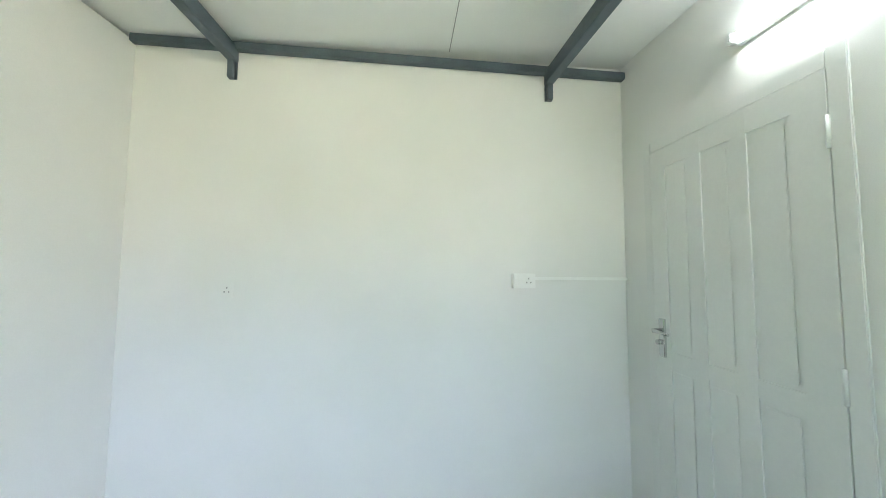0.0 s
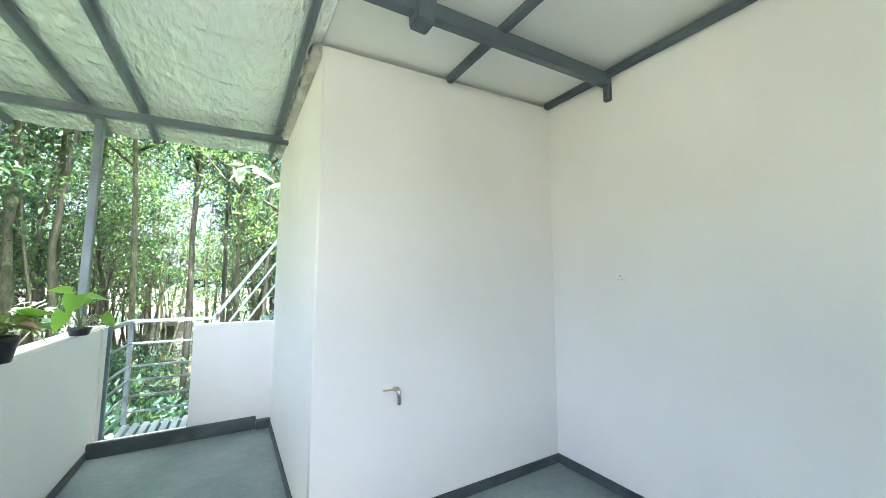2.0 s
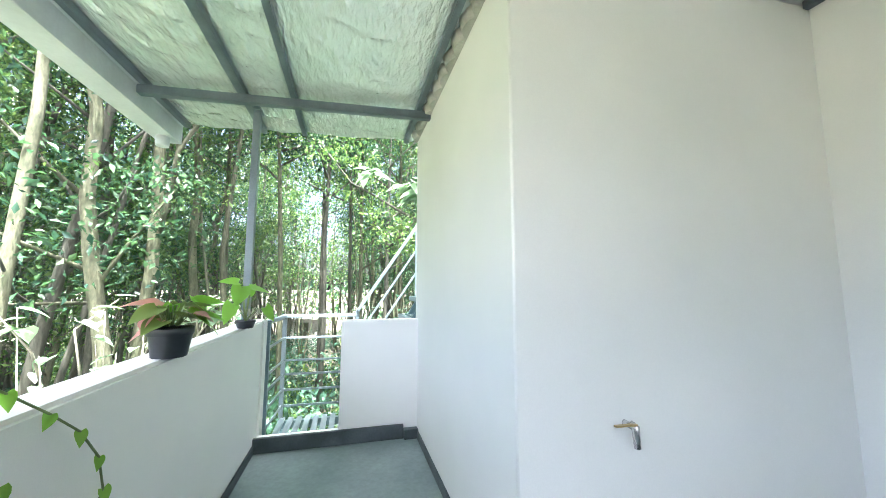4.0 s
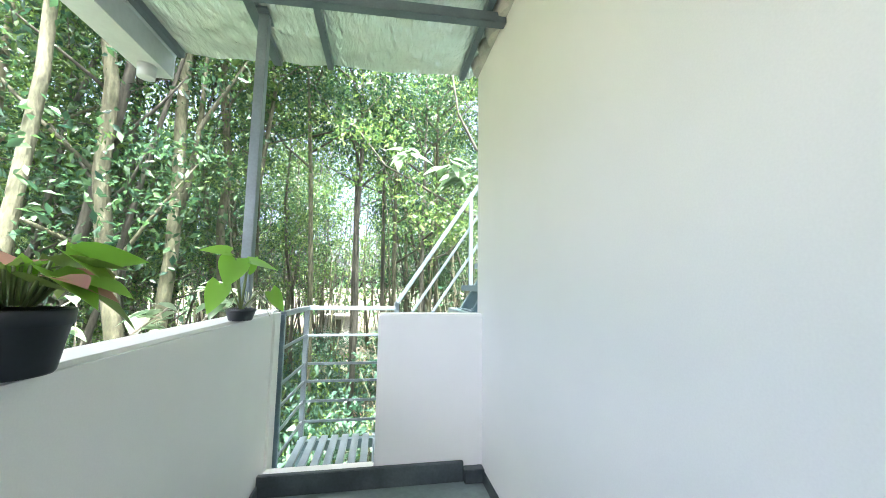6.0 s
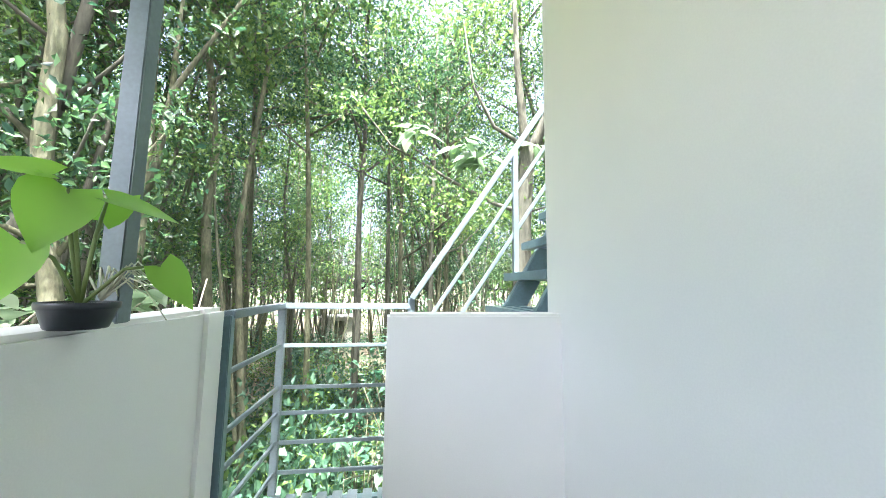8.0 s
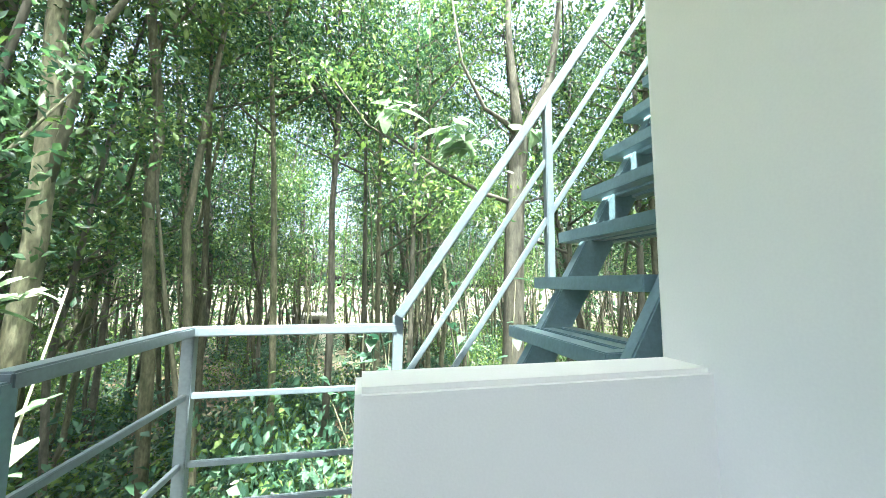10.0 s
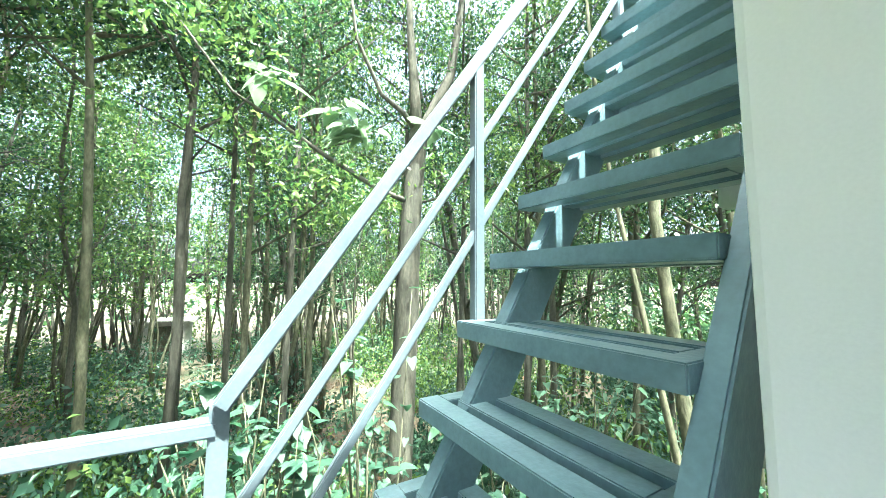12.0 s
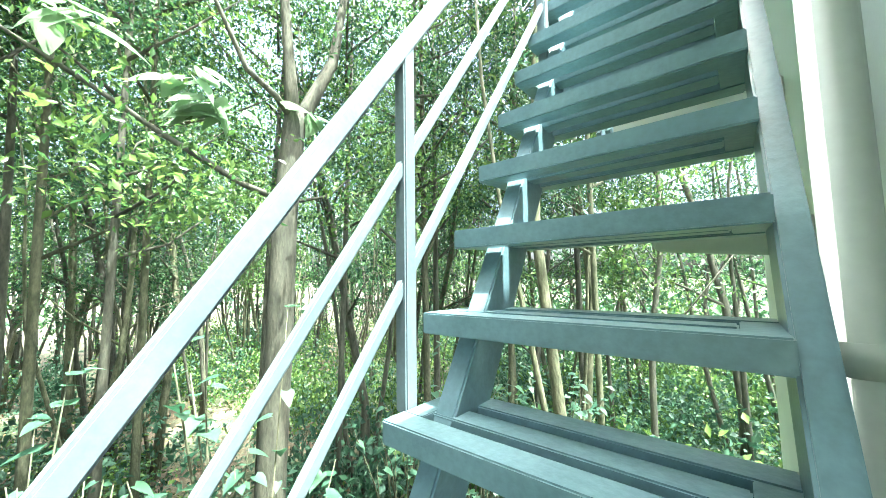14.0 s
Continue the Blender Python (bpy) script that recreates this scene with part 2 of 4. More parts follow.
structure("parapet_end", box(B(), XP - 0.134, XP + 0.014, 0.072, 0.204, FL - 0.18, LOW + 0.009, 0.014), M_WALL, "white painted end pier of the parapet", "wall")
structure("threshold", box(B(), XP + 0.002, -0.587, 0.0, YE, FL, 0.14, 0.006), M_WALL, "low white kerb under the opening", "threshold")
structure("ground", box(B(), -400, 400, -400, 400, -3.4, -3.0), M_GROUND, "leaf-strewn forest ground", "ground")

# ceiling board over the recess
bm = B()
vs = [bm.verts.new(p) for p in ((0.0, YS - 0.15, roof_z(0) + 0.0), (XB + 0.15, YS - 0.15, roof_z(XB + 0.15)), (XB + 0.15, YN + 0.12, roof_z(XB + 0.15)), (0.0, YN + 0.12, roof_z(0)))]
f = bm.faces.new(vs); ex = bmesh.ops.extrude_face_region(bm, geom=[f])
bmesh.ops.translate(bm, verts=[v for v in ex["geom"] if isinstance(v, bmesh.types.BMVert)], vec=(0, 0, 0.03))
structure("ceiling", bm, M_CEIL, "white board ceiling of the recess", "ceiling")
bm = B(); bar(bm, (0.02, -3.35, roof_z(0.02) - 0.0015), (XB - 0.06, -3.35, roof_z(XB - 0.06) - 0.0015), 0.004, 0.002)
structure("trim", bm, M_GREY, "dark joint between the ceiling boards", "joint")
# roof sheet over the balcony
bm = B()
FOIL_X = (-1.85, -1.77, -1.24, -0.93, -0.09, -0.002)   # lines on which the foil is held
def foil_z(x, y):
    """Foil height: sagging between the purlins, with creases and small wrinkles."""
    k = max(i for i in range(5) if FOIL_X[i] <= x + 1e-6)
    u = min(max((x - FOIL_X[k]) / (FOIL_X[k + 1] - FOIL_X[k]), 0), 1)
    hold = math.sin(math.pi * u) ** 0.6 if 0 < u < 1 else 0.0
    w = noise.noise(Vector((x * 2.0, y * 1.3, 0.3)))
    c = 1 - abs(noise.noise(Vector((x * 5 + y * 1.5, y * 4.5 - x * 2, 2.1)))) * 2
    d = 1 - abs(noise.noise(Vector((x * 14 - y * 5, y * 9, 5.1)))) * 2
    return roof_z(x) - hold * (0.010 + 0.012 * w + 0.012 * c ** 3 + 0.005 * d)
nx, ny = 92, 300
grid = [[bm.verts.new((-1.85 + 1.848 * i / nx, -6.4 + 6.6 * j / ny, foil_z(-1.85 + 1.848 * i / nx, -6.4 + 6.6 * j / ny))) for i in range(nx + 1)] for j in range(ny + 1)]
for j in range(ny):
    for i in range(nx):
        f = bm.faces.new((grid[j][i], grid[j][i + 1], grid[j + 1][i + 1], grid[j + 1][i]))
        f.smooth = True
structure("ceiling_foil", bm, M_FOIL, "silver insulation foil under the balcony roof", "ceiling")
bm = B()
vs = [bm.verts.new((x, y, roof_z(x) + 0.012)) for x, y in ((-1.86, -6.4), (-0.002, -6.4), (-0.002, 0.21), (-1.86, 0.21))]
f = bm.faces.new(vs); ex = bmesh.ops.extrude_face_region(bm, geom=[f])
bmesh.ops.translate(bm, verts=[v for v in ex["geom"] if isinstance(v, bmesh.types.BMVert)], vec=(0, 0, 0.02))
structure("roof_sheet", bm, M_CEM, "cement sheet over the foil of the balcony roof", "roof")
structure("roof", box(B(), -0.0, 3.4, -6.4, YE + 0.05, 2.70, 2.76), M_CEM, "cement sheet roof of the house", "roof")

# ---- roof frame ----
def beam(name, p, q, w, h, material, label, group="", category="beam"):
    return tagged(part(name, bar(B(), p, q, w, h, bevel=0.003), material), label, category, group)

for y, zb in ((-2.2, 0.0), (-3.93, -0.03)):
    bt = thing("ceiling_beam", (XB - 0.05, y, roof_z(XB) - 0.12), "grey painted steel box beam under the white ceiling", "beam", "recess beams")
    part("beam", bar(B(), (0.0, y, roof_z(0) - 0.066), (XB - 0.005, y, roof_z(XB) - 0.066 + zb), 0.05, 0.08, bevel=0.004), M_STEEL, bt)
    bm = B(); bar(bm, (XB - 0.03, y, roof_z(XB) - 0.106 + zb), (XB - 0.03, y, roof_z(XB) - 0.205 + zb), 0.022, 0.03, up=(0, 1, 0), bevel=0.002)
    box(bm, XB - 0.008, XB - 0.001, y - 0.02, y + 0.02, roof_z(XB) - 0.2 + zb, roof_z(XB) - 0.06 + zb)
    part("bracket", bm, M_STEEL, bt)
for k, (x, dz) in enumerate(((0.76, 0.0), (XB - 0.028, 0.05))):
    beam("purlin", (x, YS, roof_z(x) - 0.022 - dz), (x, YN, roof_z(x) - 0.022), 0.04, 0.042, M_STEEL, "thin grey steel purlin under the white ceiling", "recess purlins", "purlin")
beam("cross_beam", (-1.80, -0.4, roof_z(-1.80) - 0.075), (-0.001, -0.4, roof_z(0) - 0.075), 0.05, 0.055, M_STEEL, "grey steel cross beam under the foil roof")
for x, w in ((-1.24, 0.05), (-0.93, 0.036), (-0.09, 0.036), (-1.77, 0.036)):
    beam("purlin", (x, -6.4, roof_z(x) - 0.026), (x, 0.19, roof_z(x) - 0.026), w, 0.042, M_STEEL, "grey steel purlin under the silver foil roof", "balcony purlins", "purlin")
po = thing("roof_post", (-1.18, -0.25, LOW), "slim grey steel post standing on the white parapet", "post")
part("shaft", bar(B(), (-1.18, -0.25, LOW), (-1.18, -0.25, roof_z(-1.2) - 0.05), 0.045, 0.045, up=(0, 1, 0), bevel=0.003), M_STEEL_L, po)
part("cap_plate", bar(B(), (-1.18, -0.31, roof_z(-1.2) - 0.066), (-1.18, -0.19, roof_z(-1.2) - 0.066), 0.05, 0.012), M_STEEL, po)

# fluted cement filler along the wall head, below the roof sheet
fl = thing("wall_head_filler", (-0.04, -0.8, 2.47), "fluted beige cement filler between wall and roof sheet", "filler")
n = 12
for i in range(n):
    y0 = YN + 0.02 + i * (YE - YN - 0.02) / n
    y1 = y0 + (YE - YN - 0.02) / n
    pts = []
    bm = B()
    for k in range(7):
        f = k / 6
        pts.append((y0 + (y1 - y0) * f, -0.012 - 0.03 * math.sin(math.pi * f) ** 0.7))
    lo = [bm.verts.new((x, y, 2.452)) for y, x in pts] + [bm.verts.new((-0.001, y1, 2.452)), bm.verts.new((-0.001, y0, 2.452))]
    hi = [bm.verts.new((x - 0.022, y, 2.518)) for y, x in pts] + [bm.verts.new((-0.001, y1, 2.518)), bm.verts.new((-0.001, y0, 2.518))]
    for a in range(len(lo)):
        b = (a + 1) % len(lo)
        bm.faces.new((lo[a], lo[b], hi[b], hi[a]))
    bm.faces.new(lo[::-1]); bm.faces.new(hi)
    part("flute", bm, M_CEM, fl)

# eave gutter: a box channel with an end cap and a short outlet
gu = thing("eave_gutter", (-1.9, -3, 2.27), "pale grey square plastic eave gutter with end cap", "gutter")
gx0, gx1, gz0, gz1 = -1.96, -1.815, 2.29, 2.43
for nm, x0, x1, z0, z1 in (("channel_floor", gx0, gx1, gz0, gz0 + 0.006), ("channel_front", gx0, gx0 + 0.006, gz0 + 0.006, gz1), ("channel_back", gx1 - 0.006, gx1, gz0 + 0.006, gz1), ("lip", gx1, gx1 + 0.014, gz1 - 0.008, gz1)):
    part(nm, box(B(), x0, x1, -6.4, 0.2, z0, z1), M_GUT, gu)
part("end_cap", box(B(), gx0 - 0.004, gx1 + 0.004, 0.2, 0.212, gz0 - 0.004, gz1 + 0.004, 0.003), M_GUT, gu)
for y in (-4.6, -2.9, -1.2):
    part("joint_sleeve", box(B(), gx0 - 0.005, gx1 + 0.005, y, y + 0.06, gz0 - 0.005, gz1 - 0.01, 0.003), M_GUT, gu)
part("outlet", tube(B(), [(-1.885, 0.1, gz0 + 0.004), (-1.885, 0.1, gz0 - 0.07)], [0.045, 0.04], 16), M_GUT, gu)

# skirting
def skirt(x0, x1, y0, y1, h=0.06):
    return structure("baseboard", box(B(), x0, x1, y0, y1, FL, FL + h, 0.003), M_SKIRT, "dark cement skirting", "skirting")

skirt(XB - 0.012, XB - 0.001, YS, YN)
skirt(0.0, XB - 0.013, YN - 0.012, YN - 0.001)
skirt(-0.012, -0.001, YN - 0.012, -0.06)
skirt(XP + 0.001, -0.11, -0.03, -0.001, 0.10)
skirt(-0.108, -0.001, -0.058, -0.002, 0.07)
skirt(XP + 0.001, XP + 0.012, -6.3, -0.032, 0.06)
skirt(0.0, 0.66, YS + 0.001, YS + 0.012)

# ---- recess fittings ----
dr = thing("door", (1.0, YS, FL), "closed white panelled wooden door with a lever handle", "door")
dx0, dx1, dz1 = 0.64, 1.40, 2.02
tagged(dr, kind="structure")
bm = B()
# stiles and rails round six sunk panels
cols = ((0.74, 0.89), (0.955, 1.095), (1.16, 1.30))
rowz = ((0.18, 0.985), (1.05, 1.925))
ys, yf, yp = YS + 0.001, YS + 0.0145, YS + 0.009
xs = [dx0] + [v for c in cols for v in c] + [dx1]
for i in range(0, len(xs), 2):
    box(bm, xs[i], xs[i + 1], ys, yf, FL + 0.01, dz1)
for c in cols:
    for z0, z1 in ((FL + 0.01, rowz[0][0]), (rowz[0][1], rowz[1][0]), (rowz[1][1], dz1)):
        box(bm, c[0], c[1], ys, yf - 0.0005, z0, z1)
part("leaf", bm, M_DOOR, dr)
for c in cols:
    for z0, z1 in rowz:
        bm = B()
        box(bm, c[0], c[1], ys, yp, z0, z1)
        box(bm, c[0] + 0.02, c[1] - 0.02, yp, yp + 0.004, z0 + 0.02, z1 - 0.02, 0.003)
        part("panel", bm, M_DOOR, dr)
bm = B()
box(bm, dx0 - 0.055, dx0 - 0.0015, YS + 0.001, YS + 0.012, FL, 2.08, 0.003); box(bm, dx1 + 0.0015, dx1 + 0.055, YS + 0.001, YS + 0.012, FL, 2.08, 0.003)
box(bm, dx0 - 0.003, dx1 + 0.003, YS + 0.001, YS + 0.012, 2.0215, 2.08, 0.003)
part("frame", bm, M_DOOR, dr)
for z in (1.83, 1.1, 0.3):
    part("hinge", tube(B(), [(dx0 - 0.002, YS + 0.016, z - 0.05), (dx0 - 0.002, YS + 0.016, z + 0.05)], [0.006, 0.006], 10), M_DOOR, dr, "white painted butt hinge")
hd = part("handle", box(B(), 1.322, 1.358, YS + 0.0145, YS + 0.03, 1.02, 1.20, 0.003), M_CHROME, dr, "chrome lever handle on a long plate")
part("lever", tube(B(), [(1.34, YS + 0.03, 1.145), (1.34, YS + 0.07, 1.145), (1.325, YS + 0.078, 1.145), (1.235, YS + 0.076, 1.14)], [0.009, 0.009, 0.009, 0.007], 12), M_CHROME, hd)
part("lock_cylinder", tube(B(), [(1.34, YS + 0.028, 1.09), (1.34, YS + 0.052, 1.09)], [0.012, 0.012], 14), M_CHROME, hd)

tl = thing("tube_light", (0.6, YS, 2.28), "lit white fluorescent tube light on the wall", "lamp")
part("fitting", box(B(), 0.02, 0.90, YS + 0.001, YS + 0.028, 2.262, 2.30, 0.004), M_PVC, tl)
part("tube", tube(B(), [(0.04, YS + 0.045, 2.281), (0.88, YS + 0.045, 2.281)], [0.014, 0.014], 14), M_TUBE, tl, "glowing tube")
part("end_holder", box(B(), 0.88, 0.905, YS + 0.028, YS + 0.062, 2.262, 2.30, 0.004), M_PVC, tl)
part("end_holder", box(B(), 0.015, 0.04, YS + 0.028, YS + 0.062, 2.262, 2.30, 0.004), M_PVC, tl)

def socket(y, z, w, h, label, d=0.042, m=M_SOCKET):
    so = thing("wall_socket", (XB, y, z), label, "socket", "wall sockets")
    part("backbox", box(B(), XB - d + 0.006, XB, y - w / 2, y + w / 2, z - h / 2, z + h / 2, 0.003), m, so)
    part("plate", box(B(), XB - d, XB - d + 0.006, y - w / 2 + 0.004, y + w / 2 - 0.004, z - h / 2 + 0.004, z + h / 2 - 0.004, 0.002), m, so)
    for dy, dz in ((0.0, 0.012), (-0.011, -0.009), (0.011, -0.009)):
        part("pin_hole", box(B(), XB - d - 0.0015, XB - d + 0.0005, y - 0.022 + dy - 0.003, y - 0.022 + dy + 0.003, z + dz - 0.004, z + dz + 0.004), M_GREY, so)
    part("switch", box(B(), XB - d - 0.004, XB - d + 0.001, y + 0.02, y + 0.034, z - 0.012, z + 0.012, 0.002), m, so)
    return so

socket(-3.77, 1.37, 0.125, 0.08, "white surface-mounted socket with a switch")
socket(-2.2, 1.315, 0.10, 0.08, "white flush socket plate on the wall", 0.010, M_WALL)
co = thing("cable_conduit", (XB, -4.1, 1.38), "thin white cable trunking along the wall", "conduit")
part("trunking", box(B(), XB - 0.02, XB, YS + 0.001, -3.835, 1.375, 1.391, 0.002), M_SOCKET, co)

ta = thing("pipe_stub", (0.43, YN, 0.715), "capped water pipe stub in the wall", "pipe")
part("pipe", tube(B(), [(0.420, YN + 0.01, 0.73), (0.420, YN - 0.035, 0.73)], [0.011, 0.011], 12), M_CHROME, ta)
part("elbow", tube(B(), [(0.420, YN - 0.03, 0.735), (0.425, YN - 0.045, 0.73), (0.430, YN - 0.045, 0.66)], [0.014, 0.014, 0.011], 12), M_CHROME, ta, "dull metal elbow")
part("lever", bar(B(), (0.430, YN - 0.045, 0.738), (0.34, YN - 0.05, 0.742), 0.014, 0.005), M_BRASS, ta, "yellow brass lever")

fb = thing("fan_box", (0.312, -2.2, 2.4), "dark grey fan mounting clamped under the ceiling beam", "fan")
bm = B()
lo = [bm.verts.new((0.312 + a * 0.042, -2.2 + b * 0.045, 2.395)) for a, b in ((-1, -1), (1, -1), (1, 1), (-1, 1))]
hi = [bm.verts.new((0.312 + a * 0.052, -2.2 + b * 0.05, 2.535)) for a, b in ((-1, -1), (1, -1), (1, 1), (-1, 1))]
for i in range(4):
    bm.faces.new((lo[i], lo[(i + 1) % 4], hi[(i + 1) % 4], hi[i]))
bm.faces.new(lo[::-1]); bm.faces.new(hi)
bmesh.ops.bevel(bm, geom=list(bm.edges), offset=0.008, segments=2, affect="EDGES")
part("canopy", bm, M_STEEL, fb)

# ---- potted plants on the parapet ----
def blade(bm, base, tip, width, nrm, droop=0.15, heart=True, n=6):
    """A folded leaf from base to tip."""
    base, tip, nrm = Vector(base), Vector(tip), Vector(nrm).normalized()
    d = tip - base
    side = d.cross(nrm).normalized()
    nn = side.cross(d).normalized()
    ln = d.length
    prev = None
    for i in range(n + 1):
        f = i / n
        w = width / 2 * ((math.sin(math.pi * (0.12 + 0.88 * f) ** 0.62)) if heart else math.sin(math.pi * (0.05 + 0.95 * f)))
        c = base + d * f - nn * droop * ln * f * f
        row = (bm.verts.new(c - side * w + nn * w * 0.25 - (d * (0.12 * (1 - f) ** 2) if heart else d * 0)), bm.verts.new(c), bm.verts.new(c + side * w + nn * w * 0.25 - (d * (0.12 * (1 - f) ** 2) if heart else d * 0)))
        if prev:
            for k in (0, 1):
                fc = bm.faces.new((prev[k], prev[k + 1], row[k + 1], row[k]))
                fc.smooth = True
        prev = row


def pot(at, r, h, label, group):
    th = thing("flower_pot", at, label, "flower pot", group)
    bm = B()
    lathe(bm, [(r * 0.72, 0.0), (r * 0.76, 0.004), (r * 0.93, h * 0.74), (r * 0.98, h * 0.75), (r, h - 0.004), (r * 0.985, h), (r * 0.9, h), (r * 0.86, h * 0.86)], 28)
    ob = part("pot", bm, M_BLACK, None)
    ob.parent = th
    bm = B(); lathe(bm, [(r * 0.85, h * 0.80), (r * 0.85, h * 0.865), (r * 0.3, h * 0.90)], 20)
    ob = part("soil", bm, M_SOIL, None)
    ob.parent = th
    return th


def add_leaf(th, stem, tip, base, width, m, nrm, heart=True, droop=0.15, r=0.003):
    bm = B(); mid = (Vector(stem) + Vector(base)) / 2 + Vector((0, 0, 0.03))
    tube(bm, [stem, mid, base], [r, r * 0.9, r * 0.7], 6)
    ob = part("stem", bm, M_STEM, None); ob.parent = th
    bm = B(); blade(bm, base, tip, width, nrm, droop, heart)
    ob = part("leaf", bm, m, None); ob.parent = th

rng = random.Random(5)
# deep pot with green and pink leaves
p1 = pot((-1.16, -1.29, LOW + 0.004), 0.072, 0.106, "black plastic pot with green and pink leaves", "parapet pots")
for i in range(26):
    a = rng.uniform(0, 6.28); rad = rng.uniform(0.02, 0.09); z = rng.uniform(0.13, 0.205)
    bs_ = (rad * math.cos(a), rad * math.sin(a), z)
    ln = rng.uniform(0.06, 0.10)
    a2 = a + rng.uniform(-0.5, 0.5)
    add_leaf(p1, (0.02 * math.cos(a), 0.02 * math.sin(a), 0.11), (bs_[0] + ln * math.cos(a2), bs_[1] + ln * math.sin(a2), z + rng.uniform(-0.075, 0.015)), bs_, ln * 0.85, (M_PINK if i % 4 == 0 else M_HEART if i % 4 == 1 else M_OLIVE), (0.9 * math.cos(a), 0.9 * math.sin(a), 0.7))
# shallow bowl with heart-shaped leaves and pale stems
p2 = pot((-1.145, -0.385, LOW + 0.004), 0.058, 0.048, "shallow black bowl with broad heart-shaped leaves", "parapet pots")
for bx, by, bz, tx, ty, tz, w, nr_ in ((-0.05, -0.03, 0.30, -0.15, -0.095, 0.31, 0.085, (0.3, -0.5, 0.8)), (-0.03, -0.02, 0.275, -0.05, -0.055, 0.145, 0.125, (0.5, -0.85, 0.25)), (0.02, 0.01, 0.265, 0.13, 0.075, 0.235, 0.07, (0.2, -0.5, 0.8)),
                                        (-0.075, -0.045, 0.165, -0.105, -0.075, 0.03, 0.095, (0.5, -0.85, 0.3)), (0.10, 0.065, 0.13, 0.16, 0.10, 0.03, 0.075, (0.5, -0.8, 0.4)), (0.0, 0.03, 0.22, 0.03, 0.09, 0.30, 0.06, (0.4, -0.7, 0.4))):
    bx, by, bz, tx, ty, tz, w = (v * 0.92 for v in (bx, by, bz, tx, ty, tz, w))
    add_leaf(p2, (0.0, 0.0, 0.04), (tx, ty, tz), (bx, by, bz), w, M_HEART, nr_, droop=0.08, r=0.004)
for i in range(12):
    a = rng.uniform(0.6, 2.2); l = rng.uniform(0.08, 0.17)
    bm = B(); tube(bm, [(0.02, 0.02, 0.05), (0.5 * l * math.cos(a), 0.5 * l * math.sin(a), 0.10 + rng.uniform(-.02, .03)), (l * math.cos(a), l * math.sin(a), rng.uniform(0.0, 0.09))], [0.0025, 0.0022, 0.0012], 5)
    ob = part("stem", bm, M_PALE, None); ob.parent = p2
# trailing vine
p3 = pot((-1.22, -2.2, LOW + 0.004), 0.085, 0.13, "black plastic pot with a trailing vine", "parapet pots")
for pts in ([(0.0, 0.0, 0.11), (0.05, 0.13, 0.15), (0.085, 0.24, 0.06), (0.10, 0.326, -0.006), (0.103, 0.414, -0.073), (0.104, 0.488, -0.16), (0.10, 0.524, -0.25), (0.098, 0.509, -0.285)],
            [(0.0, 0.0, 0.11), (0.05, 0.06, 0.13), (0.09, 0.134, 0.03), (0.11, 0.172, -0.012), (0.115, 0.207, -0.088), (0.115, 0.228, -0.167), (0.11, 0.235, -0.26)],
            [(0.0, 0.0, 0.11), (0.06, -0.02, 0.14), (0.12, 0.05, 0.04), (0.13, 0.09, -0.08), (0.125, 0.12, -0.2)],
            [(0.0, 0.0, 0.11), (-0.01, 0.10, 0.16), (-0.02, 0.20, 0.10), (0.0, 0.29, 0.03)]):
    bm = B(); tube(bm, pts, [0.0026] * len(pts), 6)
    ob = part("stem", bm, M_STEM, None); ob.parent = p3
    for k in range(2, len(pts)):
        c = Vector(pts[k])
        a = rng.uniform(-0.9, 0.9)
        ln = rng.uniform(0.035, 0.06)
        bm = B(); blade(bm, c, c + Vector((0.35 * ln, ln * math.sin(a), -ln * math.cos(a) * 0.8)), ln * 0.72, (1, -0.4, 0.5), 0.2)
        ob = part("leaf", bm, M_HEART, None); ob.parent = p3

# ---- landing, railing and stair ----
LZ = 0.02
ld = thing("landing", (-0.55, 0.45, LZ - 0.05), "blue-grey steel slatted landing beyond the opening", "landing")
for k in range(15):
    x = -1.09 + k * 0.073
    part("slat", bar(B(), (x, YE + 0.03, LZ - 0.01), (x, 0.80, LZ - 0.01), 0.046, 0.02, bevel=0.002), M_RAIL, ld)
for y in (YE + 0.05, 0.78):
    part("joist", bar(B(), (-1.13, y, LZ - 0.055), (0.0, y, LZ - 0.055), 0.04, 0.065), M_STAIR, ld)
for x in (-1.1, -0.1):
    part("leg", bar(B(), (x, 0.78, -3.0), (x, 0.78, LZ - 0.088), 0.06, 0.06, up=(0, 1, 0)), M_STAIR, ld)

RT = 0.93
ra = thing("railing", (-0.8, 0.8, LZ), "pale grey steel railing round the landing", "railing")
C0, C1, C2 = Vector((-1.135, 0.222, 0)), Vector((-1.11, 0.805, 0)), Vector((-0.452, 0.785, 0))
for c, top, w in ((C0, RT, 0.035), (C1, RT, 0.035), (C2, 0.975, 0.035)):
    part("post", bar(B(), c + Vector((0, 0, LZ)), c + Vector((0, 0, top)), w, w, up=(0, 1, 0), bevel=0.003), M_RAIL if c is not C0 else M_STAIR, ra)
for a, b in ((C0, C1), (C1, C2)):
    part("top_rail", bar(B(), a + Vector((0, 0, RT)), b + Vector((0, 0, RT if b is C1 else RT)), 0.042, 0.03, bevel=0.004), M_RAIL, ra)
    for z in (0.73, 0.525, 0.40, 0.26, 0.12):
        part("bar", bar(B(), a + Vector((0, 0, z)), b + Vector((0, 0, z)), 0.014, 0.018, bevel=0.002), M_RAIL, ra)

